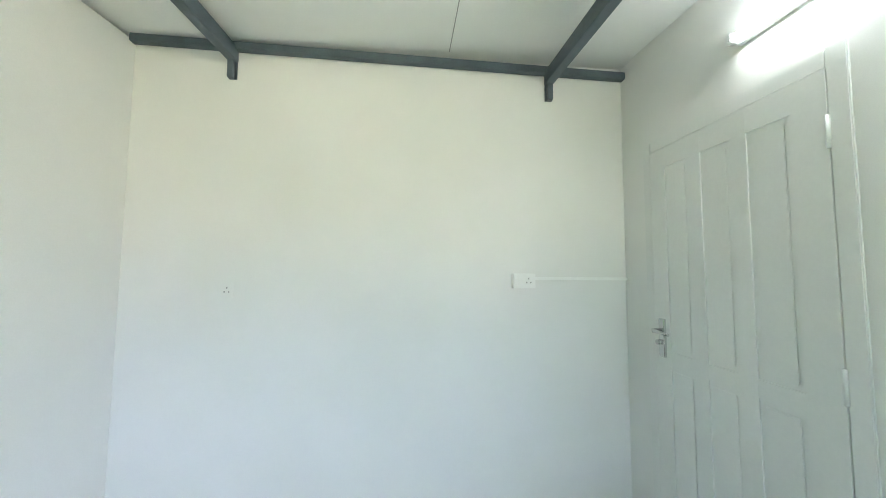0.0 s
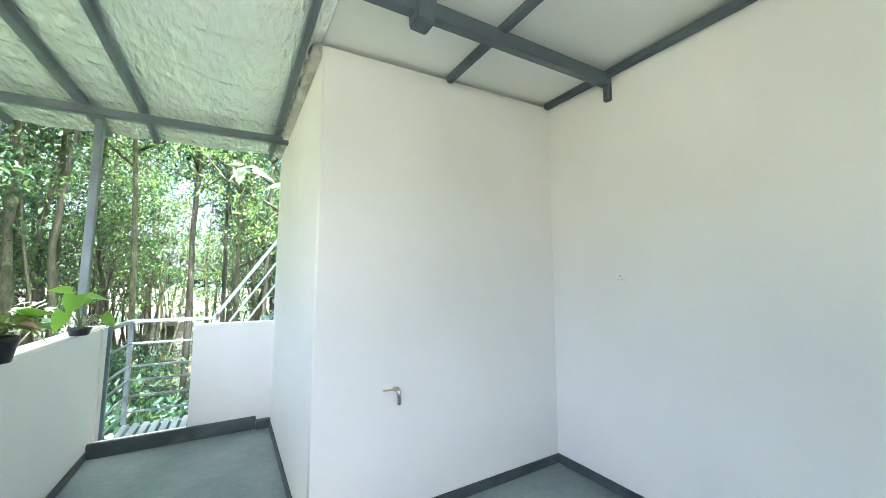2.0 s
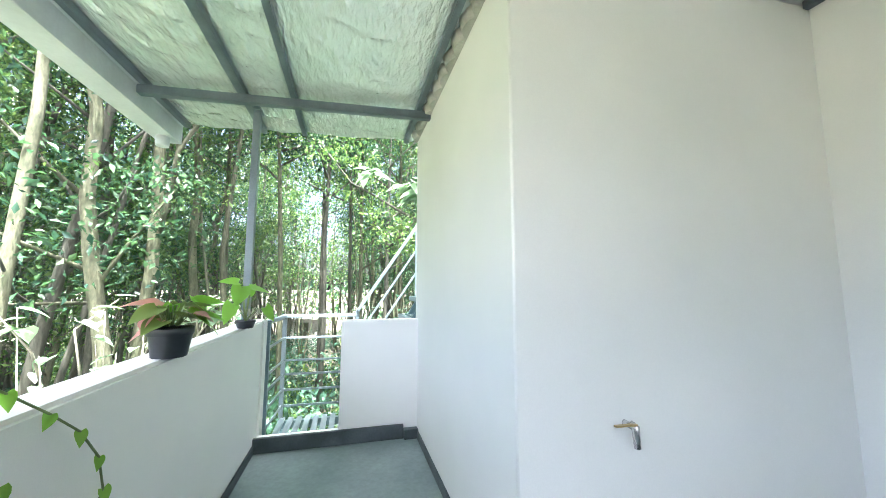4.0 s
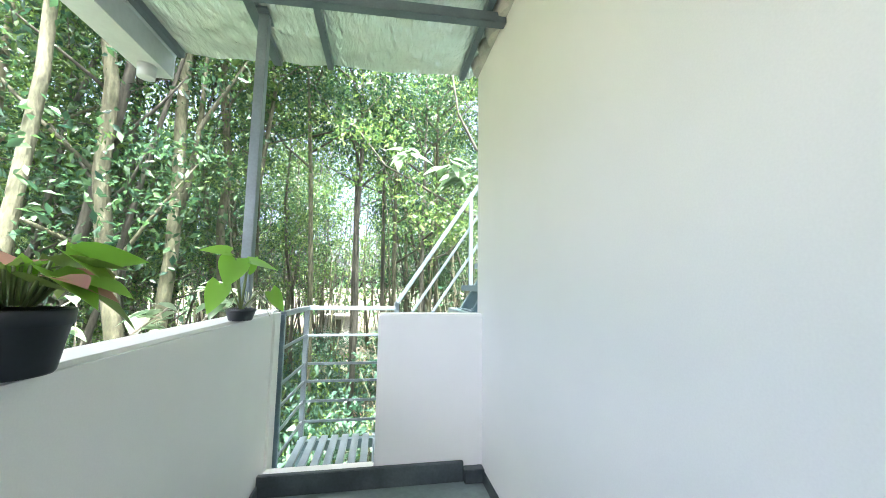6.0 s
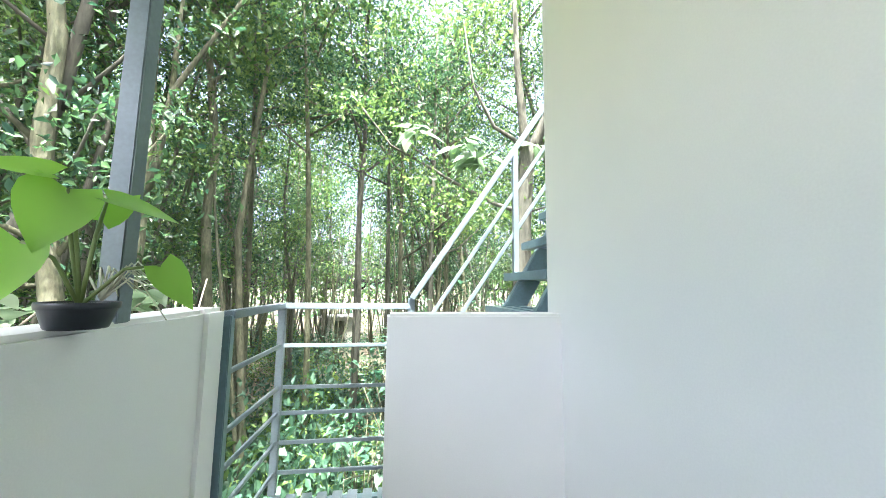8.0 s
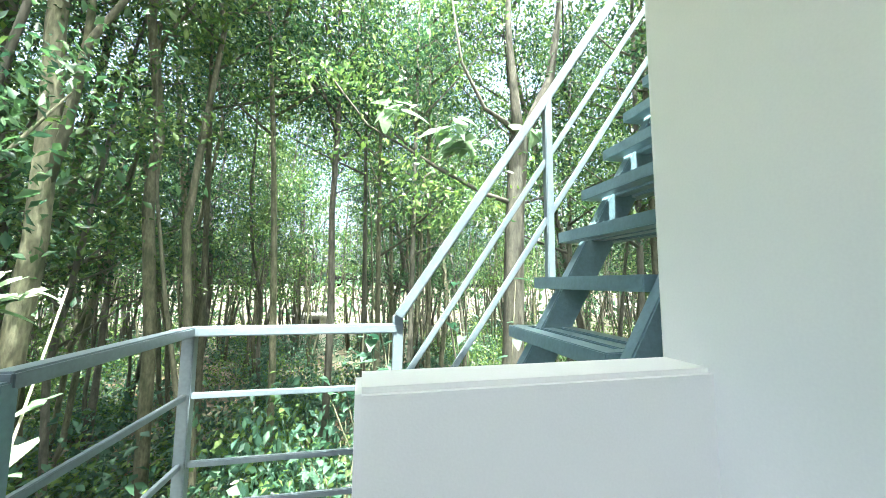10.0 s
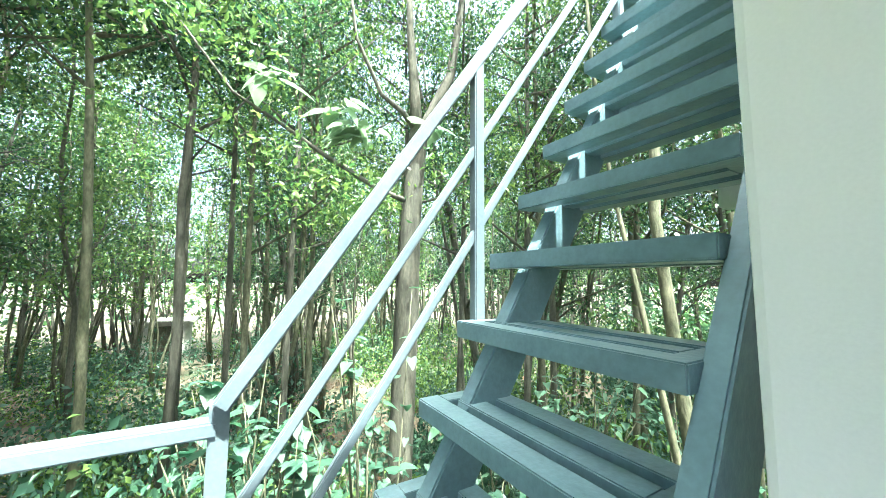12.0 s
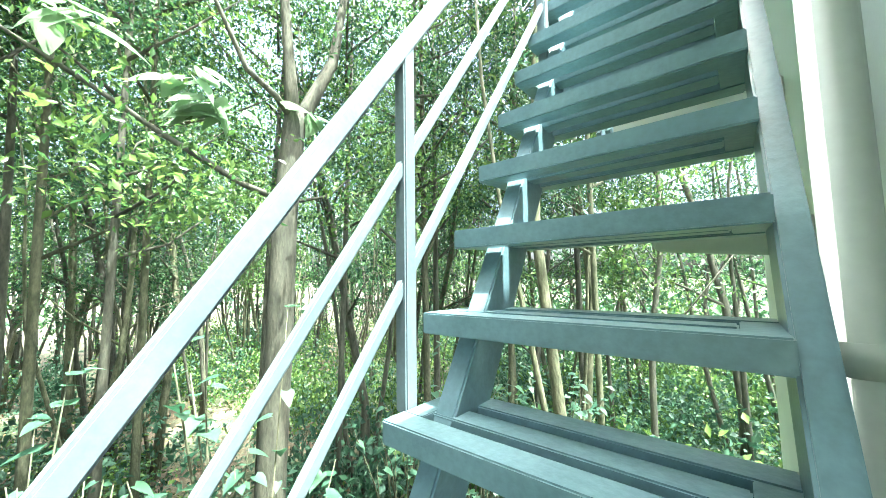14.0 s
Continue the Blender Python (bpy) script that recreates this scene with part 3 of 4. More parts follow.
RISE, RUN, W0, W1 = 0.1705, 0.1035, 0.186, 0.705
L3 = Vector((0.04, 0, 1.113))
N0, N1 = -6, 9
st = thing("stair", (-0.5, 0.45, LZ), "steep blue-grey steel stair with open slatted treads", "stair")
bm = B()
TW = W1 - W0
box(bm, 0.0, 0.052, 0.0, TW, -0.040, 0.0, 0.0025); box(bm, 0.152, 0.204, 0.0, TW, -0.040, 0.0, 0.0025)
box(bm, 0.078, 0.126, 0.0445, TW - 0.0445, -0.038, -0.001, 0.0025)
box(bm, 0.0525, 0.1515, 0.001, 0.044, -0.038, -0.001, 0.0015); box(bm, 0.0525, 0.1515, TW - 0.044, TW - 0.001, -0.038, -0.001, 0.0015)
tread_mesh = mesh_of("tread", bm, M_STAIR)
for n in range(N0, N1 + 1):
    ob = new("tread", tread_mesh)
    ob.parent = st
    ob.matrix_parent_inverse = st.matrix_basis.inverted()
    ob.location = (L3.x + n * RUN, W0, L3.z + n * RISE)
for y, w, h, dx in ((W0 - 0.016, 0.036, 0.12, 0.08), (W1 - 0.07, 0.045, 0.10, 0.11)):
    a = L3 + Vector((N0 * RUN + dx, y, N0 * RISE - 0.05)); b = L3 + Vector((N1 * RUN + dx, y, N1 * RISE - 0.05))
    part("stringer", bar(B(), a, b, w, h, bevel=0.004), M_STAIR, st)
HD = Vector((0.577, -0.04, 0.868))
H0 = Vector((-0.452, 0.765, 0.970))
hr = part("handrail", bar(B(), H0, H0 + HD * 2.3, 0.032, 0.032, bevel=0.004), M_RAIL, st, "pale grey painted handrail")
for dz, s0 in ((-0.245, 0.0), (-0.478, 0.16)):
    part("mid_rail", bar(B(), H0 + HD * s0 + Vector((0, 0, dz)), H0 + HD * 2.3 + Vector((0, 0, dz)), 0.018, 0.02, bevel=0.003), M_RAIL, st)
for s_, zb in ((0.99, 1.10), (2.06, 2.05)):
    c = H0 + HD * s_
    part("post", bar(B(), (c.x, c.y, zb), (c.x, c.y, c.z), 0.03, 0.03, up=(0, 1, 0), bevel=0.003), M_RAIL, st)

# upper landing at the head of the stair
ul = thing("upper_landing", (1.6, 0.45, 2.6), "blue-grey steel slatted landing at the stair head", "landing")
UZ = L3.z + (N1 + 1) * RISE
for k in range(9):
    x = L3.x + (N1 + 1) * RUN + 0.05 + k * 0.09
    part("slat", bar(B(), (x, W0, UZ), (x, W1, UZ), 0.05, 0.022), M_STAIR, ul)
for y in (W0, W1):
    part("joist", bar(B(), (1.05, y, UZ - 0.045), (1.95, y, UZ - 0.045), 0.04, 0.065), M_STAIR, ul)
for x in (1.2, 1.9):
    part("post", bar(B(), (x, W1, UZ), (x, W1, UZ + 0.9), 0.03, 0.03, up=(0, 1, 0)), M_RAIL, ul)
for z in (0.3, 0.6, 0.9):
    part("rail", bar(B(), (1.2, W1, UZ + z), (1.9, W1, UZ + z), 0.03, 0.03), M_RAIL, ul)
part("wall_arm", bar(B(), (1.5, YE - 0.06, UZ - 0.09), (1.5, W1, UZ - 0.09), 0.04, 0.03), M_STAIR, ul)

for k in range(5):
    part("bar", bar(B(), (0.79 + 0.075 * k, W1 + 0.015, 2.225 + 0.095 * k), (1.9, W1 + 0.015, 2.225 + 0.095 * k), 0.02, 0.022), M_RAIL, ul)
us = thing("upper_slab_edge", (1.34, 0.3, 2.0), "pale painted concrete band under the stair head", "slab")
part("band", box(B(), 1.30, 1.40, YE - 0.05, 0.61, 1.965, 2.04, 0.005), M_WALL, us)
for y in (0.63, 0.67):
    part("support", bar(B(), (1.30, y, 1.98), (1.42, y, 2.06), 0.02, 0.04), M_STAIR, us)

# pipes and shade slab on the end wall
dp = thing("drain_pipe", (0.27, 0.121, -3.0), "white plastic drain pipe on the end wall", "pipe", "wall pipes")
part("pipe", tube(B(), [(0.27, 0.121, -3.0), (0.27, 0.121, 2.6)], [0.028, 0.028], 20), M_PIPE, dp)
for z in (1.25, -0.2, 2.3):
    part("collar", tube(B(), [(0.27, 0.121, z - 0.02), (0.27, 0.121, z + 0.02)], [0.0295, 0.0295], 20), M_PIPE, dp)
    part("bracket", box(B(), 0.26, 0.28, YE - 0.053, 0.10, z - 0.012, z + 0.012, 0.002), M_PIPE, dp)
dq = thing("waste_pipe", (0.95, YE - 0.026, -3.0), "slim white plastic waste pipe on the end wall", "pipe", "wall pipes")
part("pipe", tube(B(), [(0.95, YE - 0.026, -3.0), (0.95, YE - 0.026, 1.45)], [0.025, 0.025], 14), M_PIPE, dq)
vp = thing("vent_pipe", (0.7, YE, 1.44), "short fat white plastic pipe out of the end wall", "pipe", "wall pipes")
part("pipe", tube(B(), [(0.80, YE - 0.056, 1.43), (0.69, 0.37, 1.455), (0.685, 0.385, 1.456)], [0.048, 0.048, 0.040], 18), M_PIPE, vp)
sl = thing("shade_slab", (1.4, YE, 0.67), "weathered white concrete shade slab on the end wall", "slab")
part("slab", box(B(), 1.19, 1.30, YE - 0.054, 0.70, 0.56, 0.70, 0.008), M_OLDCON, sl)

# ---- forest ----
def leaf_cloud(name, centres, size, spread_up=0.5, seed=1, material=None, longish=2.2):
    """Many small folded leaves, one at each centre."""
    r = np.random.default_rng(seed)
    c = np.asarray(centres, float)
    n = len(c)
    d = r.normal(size=(n, 3)); d[:, 2] -= 0.35
    d /= np.linalg.norm(d, axis=1)[:, None]
    up = r.normal(size=(n, 3)) * 0.7; up[:, 2] += spread_up + 0.5
    s = np.cross(d, up); s /= np.linalg.norm(s, axis=1)[:, None] + 1e-9
    nn = np.cross(s, d)
    ln = (size * r.uniform(0.6, 1.35, n))[:, None]
    w = ln / longish
    v = np.empty((n, 4, 3))
    v[:, 0] = c
    v[:, 1] = c + d * ln * 0.55 - s * w * 0.5 + nn * w * 0.15
    v[:, 2] = c + d * ln - nn * ln * 0.12
    v[:, 3] = c + d * ln * 0.55 + s * w * 0.5 + nn * w * 0.15
    me = bpy.data.meshes.new(name)
    me.vertices.add(n * 4)
    me.vertices.foreach_set("co", v.reshape(-1))
    base = np.arange(n)[:, None] * 4
    tri = np.concatenate([base + np.array([0, 1, 2]), base + np.array([0, 2, 3])], axis=1).reshape(-1)
    me.loops.add(n * 6)
    me.loops.foreach_set("vertex_index", tri.astype(np.int32))
    me.polygons.add(n * 2)
    me.polygons.foreach_set("loop_start", (np.arange(n * 2) * 3).astype(np.int32))
    me.update(calc_edges=True)
    me.materials.append(material)
    return me


def tree_meshes(seed, height, r0, leaves, size, low=0.3, bark=None, leaf=None, limb_n=12, spread=1.0, stems=2, sides=8):
    rg = random.Random(seed)
    nr = np.random.default_rng(seed)
    bm = B()
    lean = Vector((rg.uniform(-0.13, 0.13), rg.uniform(-0.13, 0.13), 1))
    pts, p = [], Vector((0, 0, -0.15))
    for i in range(9):
        pts.append(p.copy())
        p = p + (lean * (1 if i < 5 else 0.6) + Vector((rg.uniform(-0.13, 0.13), rg.uniform(-0.13, 0.13), 0.4 if i >= 5 else 0))) * height / 8
    tube(bm, pts, [r0 * (1.25 if i == 0 else 1 - 0.095 * i) for i in range(9)], sides)
    # thinner stems of the same stool
    for k in range(stems):
        az, q = rg.uniform(0, 6.28), rg.uniform(0.10, 0.22)
        sp, p = [], Vector((0.12 * math.cos(az), 0.12 * math.sin(az), -0.15))
        for i in range(7):
            sp.append(p.copy())
            p = p + Vector((q * math.cos(az) + rg.uniform(-0.12, 0.12), q * math.sin(az) + rg.uniform(-0.12, 0.12), 1)) * height * 0.1
        tube(bm, sp, [r0 * rg.uniform(0.5, 0.7) * (1 - 0.12 * i) for i in range(7)], max(5, sides - 2))
    ends = []
    for k in range(limb_n):
        f = low + (0.97 - low) * (k + rg.random() * 0.6) / limb_n
        i = min(int(f * 8), 7)
        a = pts[i].lerp(pts[i + 1], f * 8 - i)
        az = rg.uniform(0, 6.28)
        ln = spread * rg.uniform(0.9, 2.0) * (1.25 - 0.6 * f)
        dr_ = Vector((math.cos(az), math.sin(az), rg.uniform(0.25, 1.1))).normalized()
        b = a + dr_ * ln * 0.5 + Vector((0, 0, rg.uniform(-0.05, 0.1)))
        c = a + dr_ * ln + Vector((rg.uniform(-0.2, 0.2), rg.uniform(-0.2, 0.2), rg.uniform(-0.15, 0.3)))
        rr = r0 * (0.42 - 0.25 * f)
        tube(bm, [a, b, c], [rr, rr * 0.65, rr * 0.25], 6)
        ends += [(b, 0.5 * spread), (c, 0.62 * spread), ((b + c) / 2 + Vector((rg.uniform(-.5, .5), rg.uniform(-.5, .5), rg.uniform(-.3, .4))), 0.5 * spread)]
    ends += [(pts[-1], 0.7)] + [(pts[7] + Vector((rg.uniform(-1, 1), rg.uniform(-1, 1), rg.uniform(-.6, 1.4))), 0.6) for k in range(6)]
    cl = []
    # leaves sit in dense flat sprays round each limb end, with open air between the sprays
    per = 34
    idx = nr.integers(0, len(ends), max(1, leaves // per))
    for j in idx:
        e, s_ = ends[j]
        cl.append((np.array(e) + nr.normal(size=3) * s_ * np.array((0.75, 0.75, 0.5)))[None, :] + nr.normal(size=(per, 3)) * size * np.array((2.2, 2.2, 1.1)))
    cl = np.concatenate(cl)
    return mesh_of("trunk", bm, bark), leaf_cloud("crown", cl, size, seed=seed, material=leaf)


def plant_tree(meshes, x, y, z, turn, scale, label, group):
    th = thing("tree", (x, y, z), label, "tree", group)
    th.rotation_euler = (0, 0, turn)
    th.scale = (scale,) * 3
    for nm, me in zip(("trunk", "crown"), meshes):
        ob = new(nm, me)
        ob.parent = th
    return th

GZ = -3.0
rg = random.Random(11)
near_kinds = [tree_meshes(20 + i, 12.5 + i % 3, 0.062 + 0.014 * (i % 3), 8200, 0.094, 0.24, M_BARK if i % 2 else M_BARK2, M_LEAF if i % 3 else M_LEAF2, 22, 1.0, i % 3) for i in range(7)]
far_kinds = [tree_meshes(40 + i, 13 + i % 3, 0.075, 3400, 0.15, 0.22, M_BARK2 if i % 2 else M_BARK, M_LEAF if i % 2 else M_LEAF2, 14, 1.1, 2, 6) for i in range(5)]
distant_kinds = [tree_meshes(60 + i, 12 + i % 3, 0.085, 900, 0.24, 0.28, M_BARK2, M_LEAF if i % 2 else M_LEAF2, 9, 1.3, 2, 5) for i in range(4)]
far_spots = []
for iy in range(0, 17):
    for ix in range(-14, 15):
        x = ix * 2.3 + rg.uniform(-0.8, 0.8) + (1.3 if iy % 2 else 0)
        y = 5.2 + iy * 2.3 + rg.uniform(-0.8, 0.8)
        if abs(x) > 8 + 0.95 * y or abs(x + 0.75 + 0.06 * y) < 0.75 or (-4.2 < x < 5.2 and y < 8.0):
            continue
        d = math.hypot(x, y)
        if (d > 23 and y > 33) or (x > 0.2 * y + 0.5 and rg.random() < 0.38):
            continue
        if d > 23:
            far_spots.append((rg.choice(distant_kinds), x, y, rg.uniform(0, 6.28), rg.uniform(0.85, 1.2)))
            continue
        plant_tree(rg.choice(near_kinds if d < 14 else far_kinds), x, y, GZ, rg.uniform(0, 6.28), rg.uniform(0.85, 1.2),
                   "slim plantation tree with a pale trunk and airy green crown" if d < 14 else "distant slim forest tree with a green crown", "near forest trees" if d < 14 else "far forest trees")


def merged(name, spots, label):
    """Far trees that nobody could count, joined into one mesh."""
    co, tri, mi, base = [], [], [], 0
    cache = {}
    for kinds, x, y, turn, sc in spots:
        c_, s_ = math.cos(turn) * sc, math.sin(turn) * sc
        for me in kinds:
            if me.name not in cache:
                v = np.empty(len(me.vertices) * 3); me.vertices.foreach_get("co", v)
                me.calc_loop_triangles()
                q = np.empty(len(me.loop_triangles) * 3, np.int32); me.loop_triangles.foreach_get("vertices", q)
                cache[me.name] = (v.reshape(-1, 3), q)
            v, q = cache[me.name]
            w = np.stack([v[:, 0] * c_ - v[:, 1] * s_ + x, v[:, 0] * s_ + v[:, 1] * c_ + y, v[:, 2] * sc + GZ], 1)
            co.append(w); tri.append(q + base); base += len(v)
            mi.append(np.full(len(q) // 3, FAR_MATS.index(me.materials[0]), np.int32))
    co, tri, mi = np.concatenate(co), np.concatenate(tri), np.concatenate(mi)
    me = bpy.data.meshes.new(name)
    me.vertices.add(len(co)); me.vertices.foreach_set("co", co.reshape(-1))
    me.loops.add(len(tri)); me.loops.foreach_set("vertex_index", tri.astype(np.int32))
    me.polygons.add(len(mi)); me.polygons.foreach_set("loop_start", (np.arange(len(mi)) * 3).astype(np.int32))
    for m in FAR_MATS:
        me.materials.append(m)
    me.polygons.foreach_set("material_index", mi)
    me.update(calc_edges=True)
    return tagged(new(name, me), label, "trees", kind="stuff")

FAR_MATS = [M_LEAF, M_LEAF2, M_BARK, M_BARK2]
merged("far_trees", far_spots, "rows of slim trees deep in the forest")
for x, y in ((-6.5, 1.5), (-8.2, 3.6), (-5.6, 4.3), (-9.5, 0.2), (-7.3, 5.6), (5.5, 3.2), (7.0, 1.6), (8.6, 4.0), (6.2, 5.8), (10.5, 2.3), (4.2, 6.2), (9.0, 0.3), (7.6, -1.2), (11.5, -0.5), (10.2, -3.0), (13.0, 1.2), (12.6, 4.2), (13.5, -2.5), (15.5, 0.5), (16, 3.5), (8.3, 2.6), (-7.5, -1.5), (-9.8, -3.5), (-11, 2.0), (-12, -1.0), (-5.4, 1.6), (-4.9, 2.9), (-6.2, 3.4)):
    plant_tree(rg.choice(near_kinds), x, y, GZ, rg.uniform(0, 6.28), rg.uniform(0.85, 1.15), "slim plantation tree with a pale trunk and airy green crown", "near forest trees")


# tall trees added for shade: high crowns, above the view, block sun from the understory
shade_kinds = [tree_meshes(80 + i, 14 + i, 0.075, 7000, 0.14, 0.60, M_BARK2 if i % 2 else M_BARK, M_LEAF if i else M_LEAF2, 20, 1.7, 1, 9) for i in range(3)]
for i, (x, y) in enumerate(((-2.7, 4.8), (-5.5, 5.2), (-4.3, 1.9), (-4.5, 8.7), (-7.8, 7.0), (5.9, 2.6), (2.8, 1.35))):
    plant_tree(shade_kinds[i % 3], x, y, GZ, 1.9 * i, 0.95 + 0.05 * (i % 3), "added tall slim tree whose high crown shades the forest edge", "canopy trees")

# ---- trees beside the house ----
def hero_tree(label, trunk, radii, limbs, leaves, size, leaf, bark, seed, extra=()):
    """A tree with a drawn trunk and limbs; leaf tufts sit round the outer ends of the limbs and at the extra points (point, spread)."""
    nr = np.random.default_rng(seed)
    th = thing("tree", trunk[0], label, "tree", "trees beside the house")
    o = Vector(trunk[0])
    bm = B(); tube(bm, [Vector(p) - o for p in trunk], radii, 14)
    ob = part("trunk", bm, bark); ob.parent = th
    ends = [(Vector(e), s_) for e, s_ in extra]
    for pts, r in limbs:
        bm = B()
        n = len(pts)
        tube(bm, [Vector(p) - o for p in pts], [r * (1 - 0.75 * i / (n - 1)) for i in range(n)], 8)
        ob = part("limb", bm, bark); ob.parent = th
        if leaves:
            ends.append((Vector(pts[-1]), 0.55)); ends.append(((Vector(pts[-1]) + Vector(pts[-2])) / 2, 0.45))
    if leaves:
        cl = []
        for j in nr.integers(0, len(ends), leaves // 10):
            e, s_ = ends[j]
            cl.append((np.array(e - o) + nr.normal(size=3) * s_ * np.array((1.0, 1.0, 0.7)))[None, :] + nr.normal(size=(26, 3)) * size * np.array((1.4, 1.4, 0.7)))
        ob = new("crown", leaf_cloud("crown", np.concatenate(cl), size * 0.66, seed=seed, material=leaf))
        ob.parent = th
    return th


def spread_limbs(rg, top, n, low, ln):
    out = []
    for k in range(n):
        a = Vector(top) + Vector((0, 0, low * k / n))
        az = rg.uniform(0, 6.28)
        d = Vector((math.cos(az), math.sin(az), rg.uniform(0.3, 1.0)))
        b = a + d * ln * 0.5 * rg.uniform(0.7, 1.2)
        out.append(([a, b, b + d * ln * 0.6 + Vector((rg.uniform(-.3, .3), rg.uniform(-.3, .3), rg.uniform(-.1, .5)))], 0.03))
    return out

rh = random.Random(77)
fork = hero_tree("forked brown-barked tree close to the stair", [(1.5, 4.4, -3.05), (1.56, 4.4, -1.1), (1.625, 4.4, 0.66), (1.66, 4.4, 2.1), (1.75, 4.4, 3.25), (1.78, 4.42, 3.5)], [0.19, 0.16, 0.15, 0.14, 0.135, 0.12],
    [([(1.75, 4.42, 3.3), (1.70, 4.4, 3.8), (1.60, 4.4, 4.9), (1.5, 4.4, 8.2)], 0.105), ([(1.78, 4.42, 3.25), (1.93, 4.4, 3.6), (2.3, 4.4, 4.4), (2.48, 4.4, 5.5), (2.8, 4.6, 7.8)], 0.115),
     ([(1.66, 4.4, 2.3), (1.17, 4.4, 2.43), (0.45, 4.4, 2.77), (-0.07, 4.4, 3.06), (-0.56, 4.4, 3.3), (-1.2, 4.4, 4.1)], 0.04),
     ([(1.70, 4.4, 3.4), (1.5, 4.35, 3.56), (1.14, 4.3, 3.72), (0.78, 4.3, 4.4), (0.6, 4.3, 5.6)], 0.05), ([(1.72, 4.4, 2.3), (2.2, 4.3, 2.45), (2.7, 4.1, 3.0)], 0.025), ([(0.45, 4.4, 2.77), (0.25, 4.3, 2.6), (0.2, 4.3, 2.45)], 0.015)],
    1800, 0.14, M_LEAF2, M_BARK2, 301, [((2.6, 4.8, 6.5), 0.9), ((1.3, 4.6, 6.8), 0.9), ((0.2, 4.4, 6.6), 0.8), ((3.6, 4.9, 6.0), 0.9)])
hero_tree("pale lichened tree beside the parapet", [(-3.2, 2.6, -3.05), (-3.35, 2.6, -0.6), (-3.5, 2.6, 0.53), (-3.69, 2.6, 1.5), (-3.81, 2.6, 2.37), (-3.80, 2.6, 3.44), (-3.97, 2.6, 4.4), (-4.1, 2.7, 8.0)], [0.11, 0.095, 0.088, 0.082, 0.078, 0.07, 0.062, 0.035],
    [([(-3.80, 2.6, 2.3), (-4.3, 2.4, 2.85), (-5.2, 2.2, 3.9)], 0.03), ([(-3.72, 2.6, 1.4), (-4.5, 2.3, 1.85), (-5.6, 2.0, 2.5)], 0.028), ([(-3.6, 2.6, 1.0), (-4.2, 2.2, 1.0), (-4.9, 1.6, 1.3)], 0.025),
     ([(-3.62, 2.6, 1.2), (-3.35, 2.7, 1.8), (-2.9, 2.8, 2.6)], 0.03)] + spread_limbs(rh, (-3.98, 2.6, 4.6), 6, 3.0, 1.5), 1700, 0.13, M_LEAF, M_BARK, 302)
hero_tree("pale twin-stemmed tree beside the parapet", [(-3.5, 3.2, -3.05), (-3.45, 3.2, -0.4), (-3.38, 3.2, 0.6), (-3.32, 3.2, 1.43), (-3.32, 3.2, 2.54), (-3.36, 3.2, 3.4), (-3.35, 3.2, 4.5), (-3.3, 3.2, 7.5)], [0.11, 0.095, 0.085, 0.08, 0.075, 0.07, 0.06, 0.03],
    [([(-3.30, 3.2, 1.9), (-3.2, 3.2, 2.4), (-3.11, 3.2, 3.25), (-2.93, 3.2, 3.6), (-2.5, 3.2, 4.4), (-2.0, 3.3, 5.6)], 0.05), ([(-3.11, 3.2, 3.2), (-3.13, 3.25, 4.2), (-3.1, 3.3, 5.8)], 0.035)] + spread_limbs(rh, (-3.33, 3.2, 4.6), 5, 2.4, 1.4), 1500, 0.13, M_LEAF, M_BARK, 303)
hero_tree("thin pale tree stem", [(-3.5, 5.5, -3.05), (-3.55, 5.5, 0.3), (-3.72, 5.5, 2.2), (-3.65, 5.5, 3.4), (-3.9, 5.5, 5.2), (-3.8, 5.5, 8.5)], [0.095, 0.08, 0.075, 0.07, 0.06, 0.03], spread_limbs(rh, (-3.8, 5.5, 4.6), 5, 2.6, 1.3), 1200, 0.13, M_LEAF2, M_BARK, 304)
hero_tree("thin dark tree stem", [(-1.2, 6.4, -3.05), (-1.12, 6.4, 0.5), (-1.18, 6.4, 2.4), (-1.12, 6.4, 4.2), (-1.2, 6.4, 7.5)], [0.075, 0.06, 0.055, 0.05, 0.02], spread_limbs(rh, (-1.15, 6.4, 3.4), 8, 4, 1.4), 1700, 0.12, M_LEAF, M_BARK2, 305)
for i, (x, y, r) in enumerate(((3.7, 4.3, 0.055), (4.15, 4.35, 0.06), (5.0, 4.9, 0.06), (4.9, 3.3, 0.05), (3.2, 5.6, 0.05), (6.0, 3.7, 0.07), (0.35, 6.6, 0.055), (-0.2, 7.6, 0.06), (6.6, 2.6, 0.06), (5.6, 2.0, 0.05), (-4.6, 4.4, 0.07), (-5.2, 3.0, 0.06))):
    lx, ly = rh.uniform(-.35, .35), rh.uniform(-.35, .35)
    pts = [(x + lx * f, y + ly * f, -3.05 + 10.5 * f) for f in (0, 0.25, 0.45, 0.65, 1.0)]
    hero_tree("slim pale forest tree near the stair", pts, [r * 1.3, r, r * 0.9, r * 0.75, r * 0.4], spread_limbs(rh, pts[2], 9, 5.0, 1.4), 2000, 0.12, M_LEAF if i % 2 else M_LEAF2, M_BARK if i % 2 else M_BARK2, 320 + i)

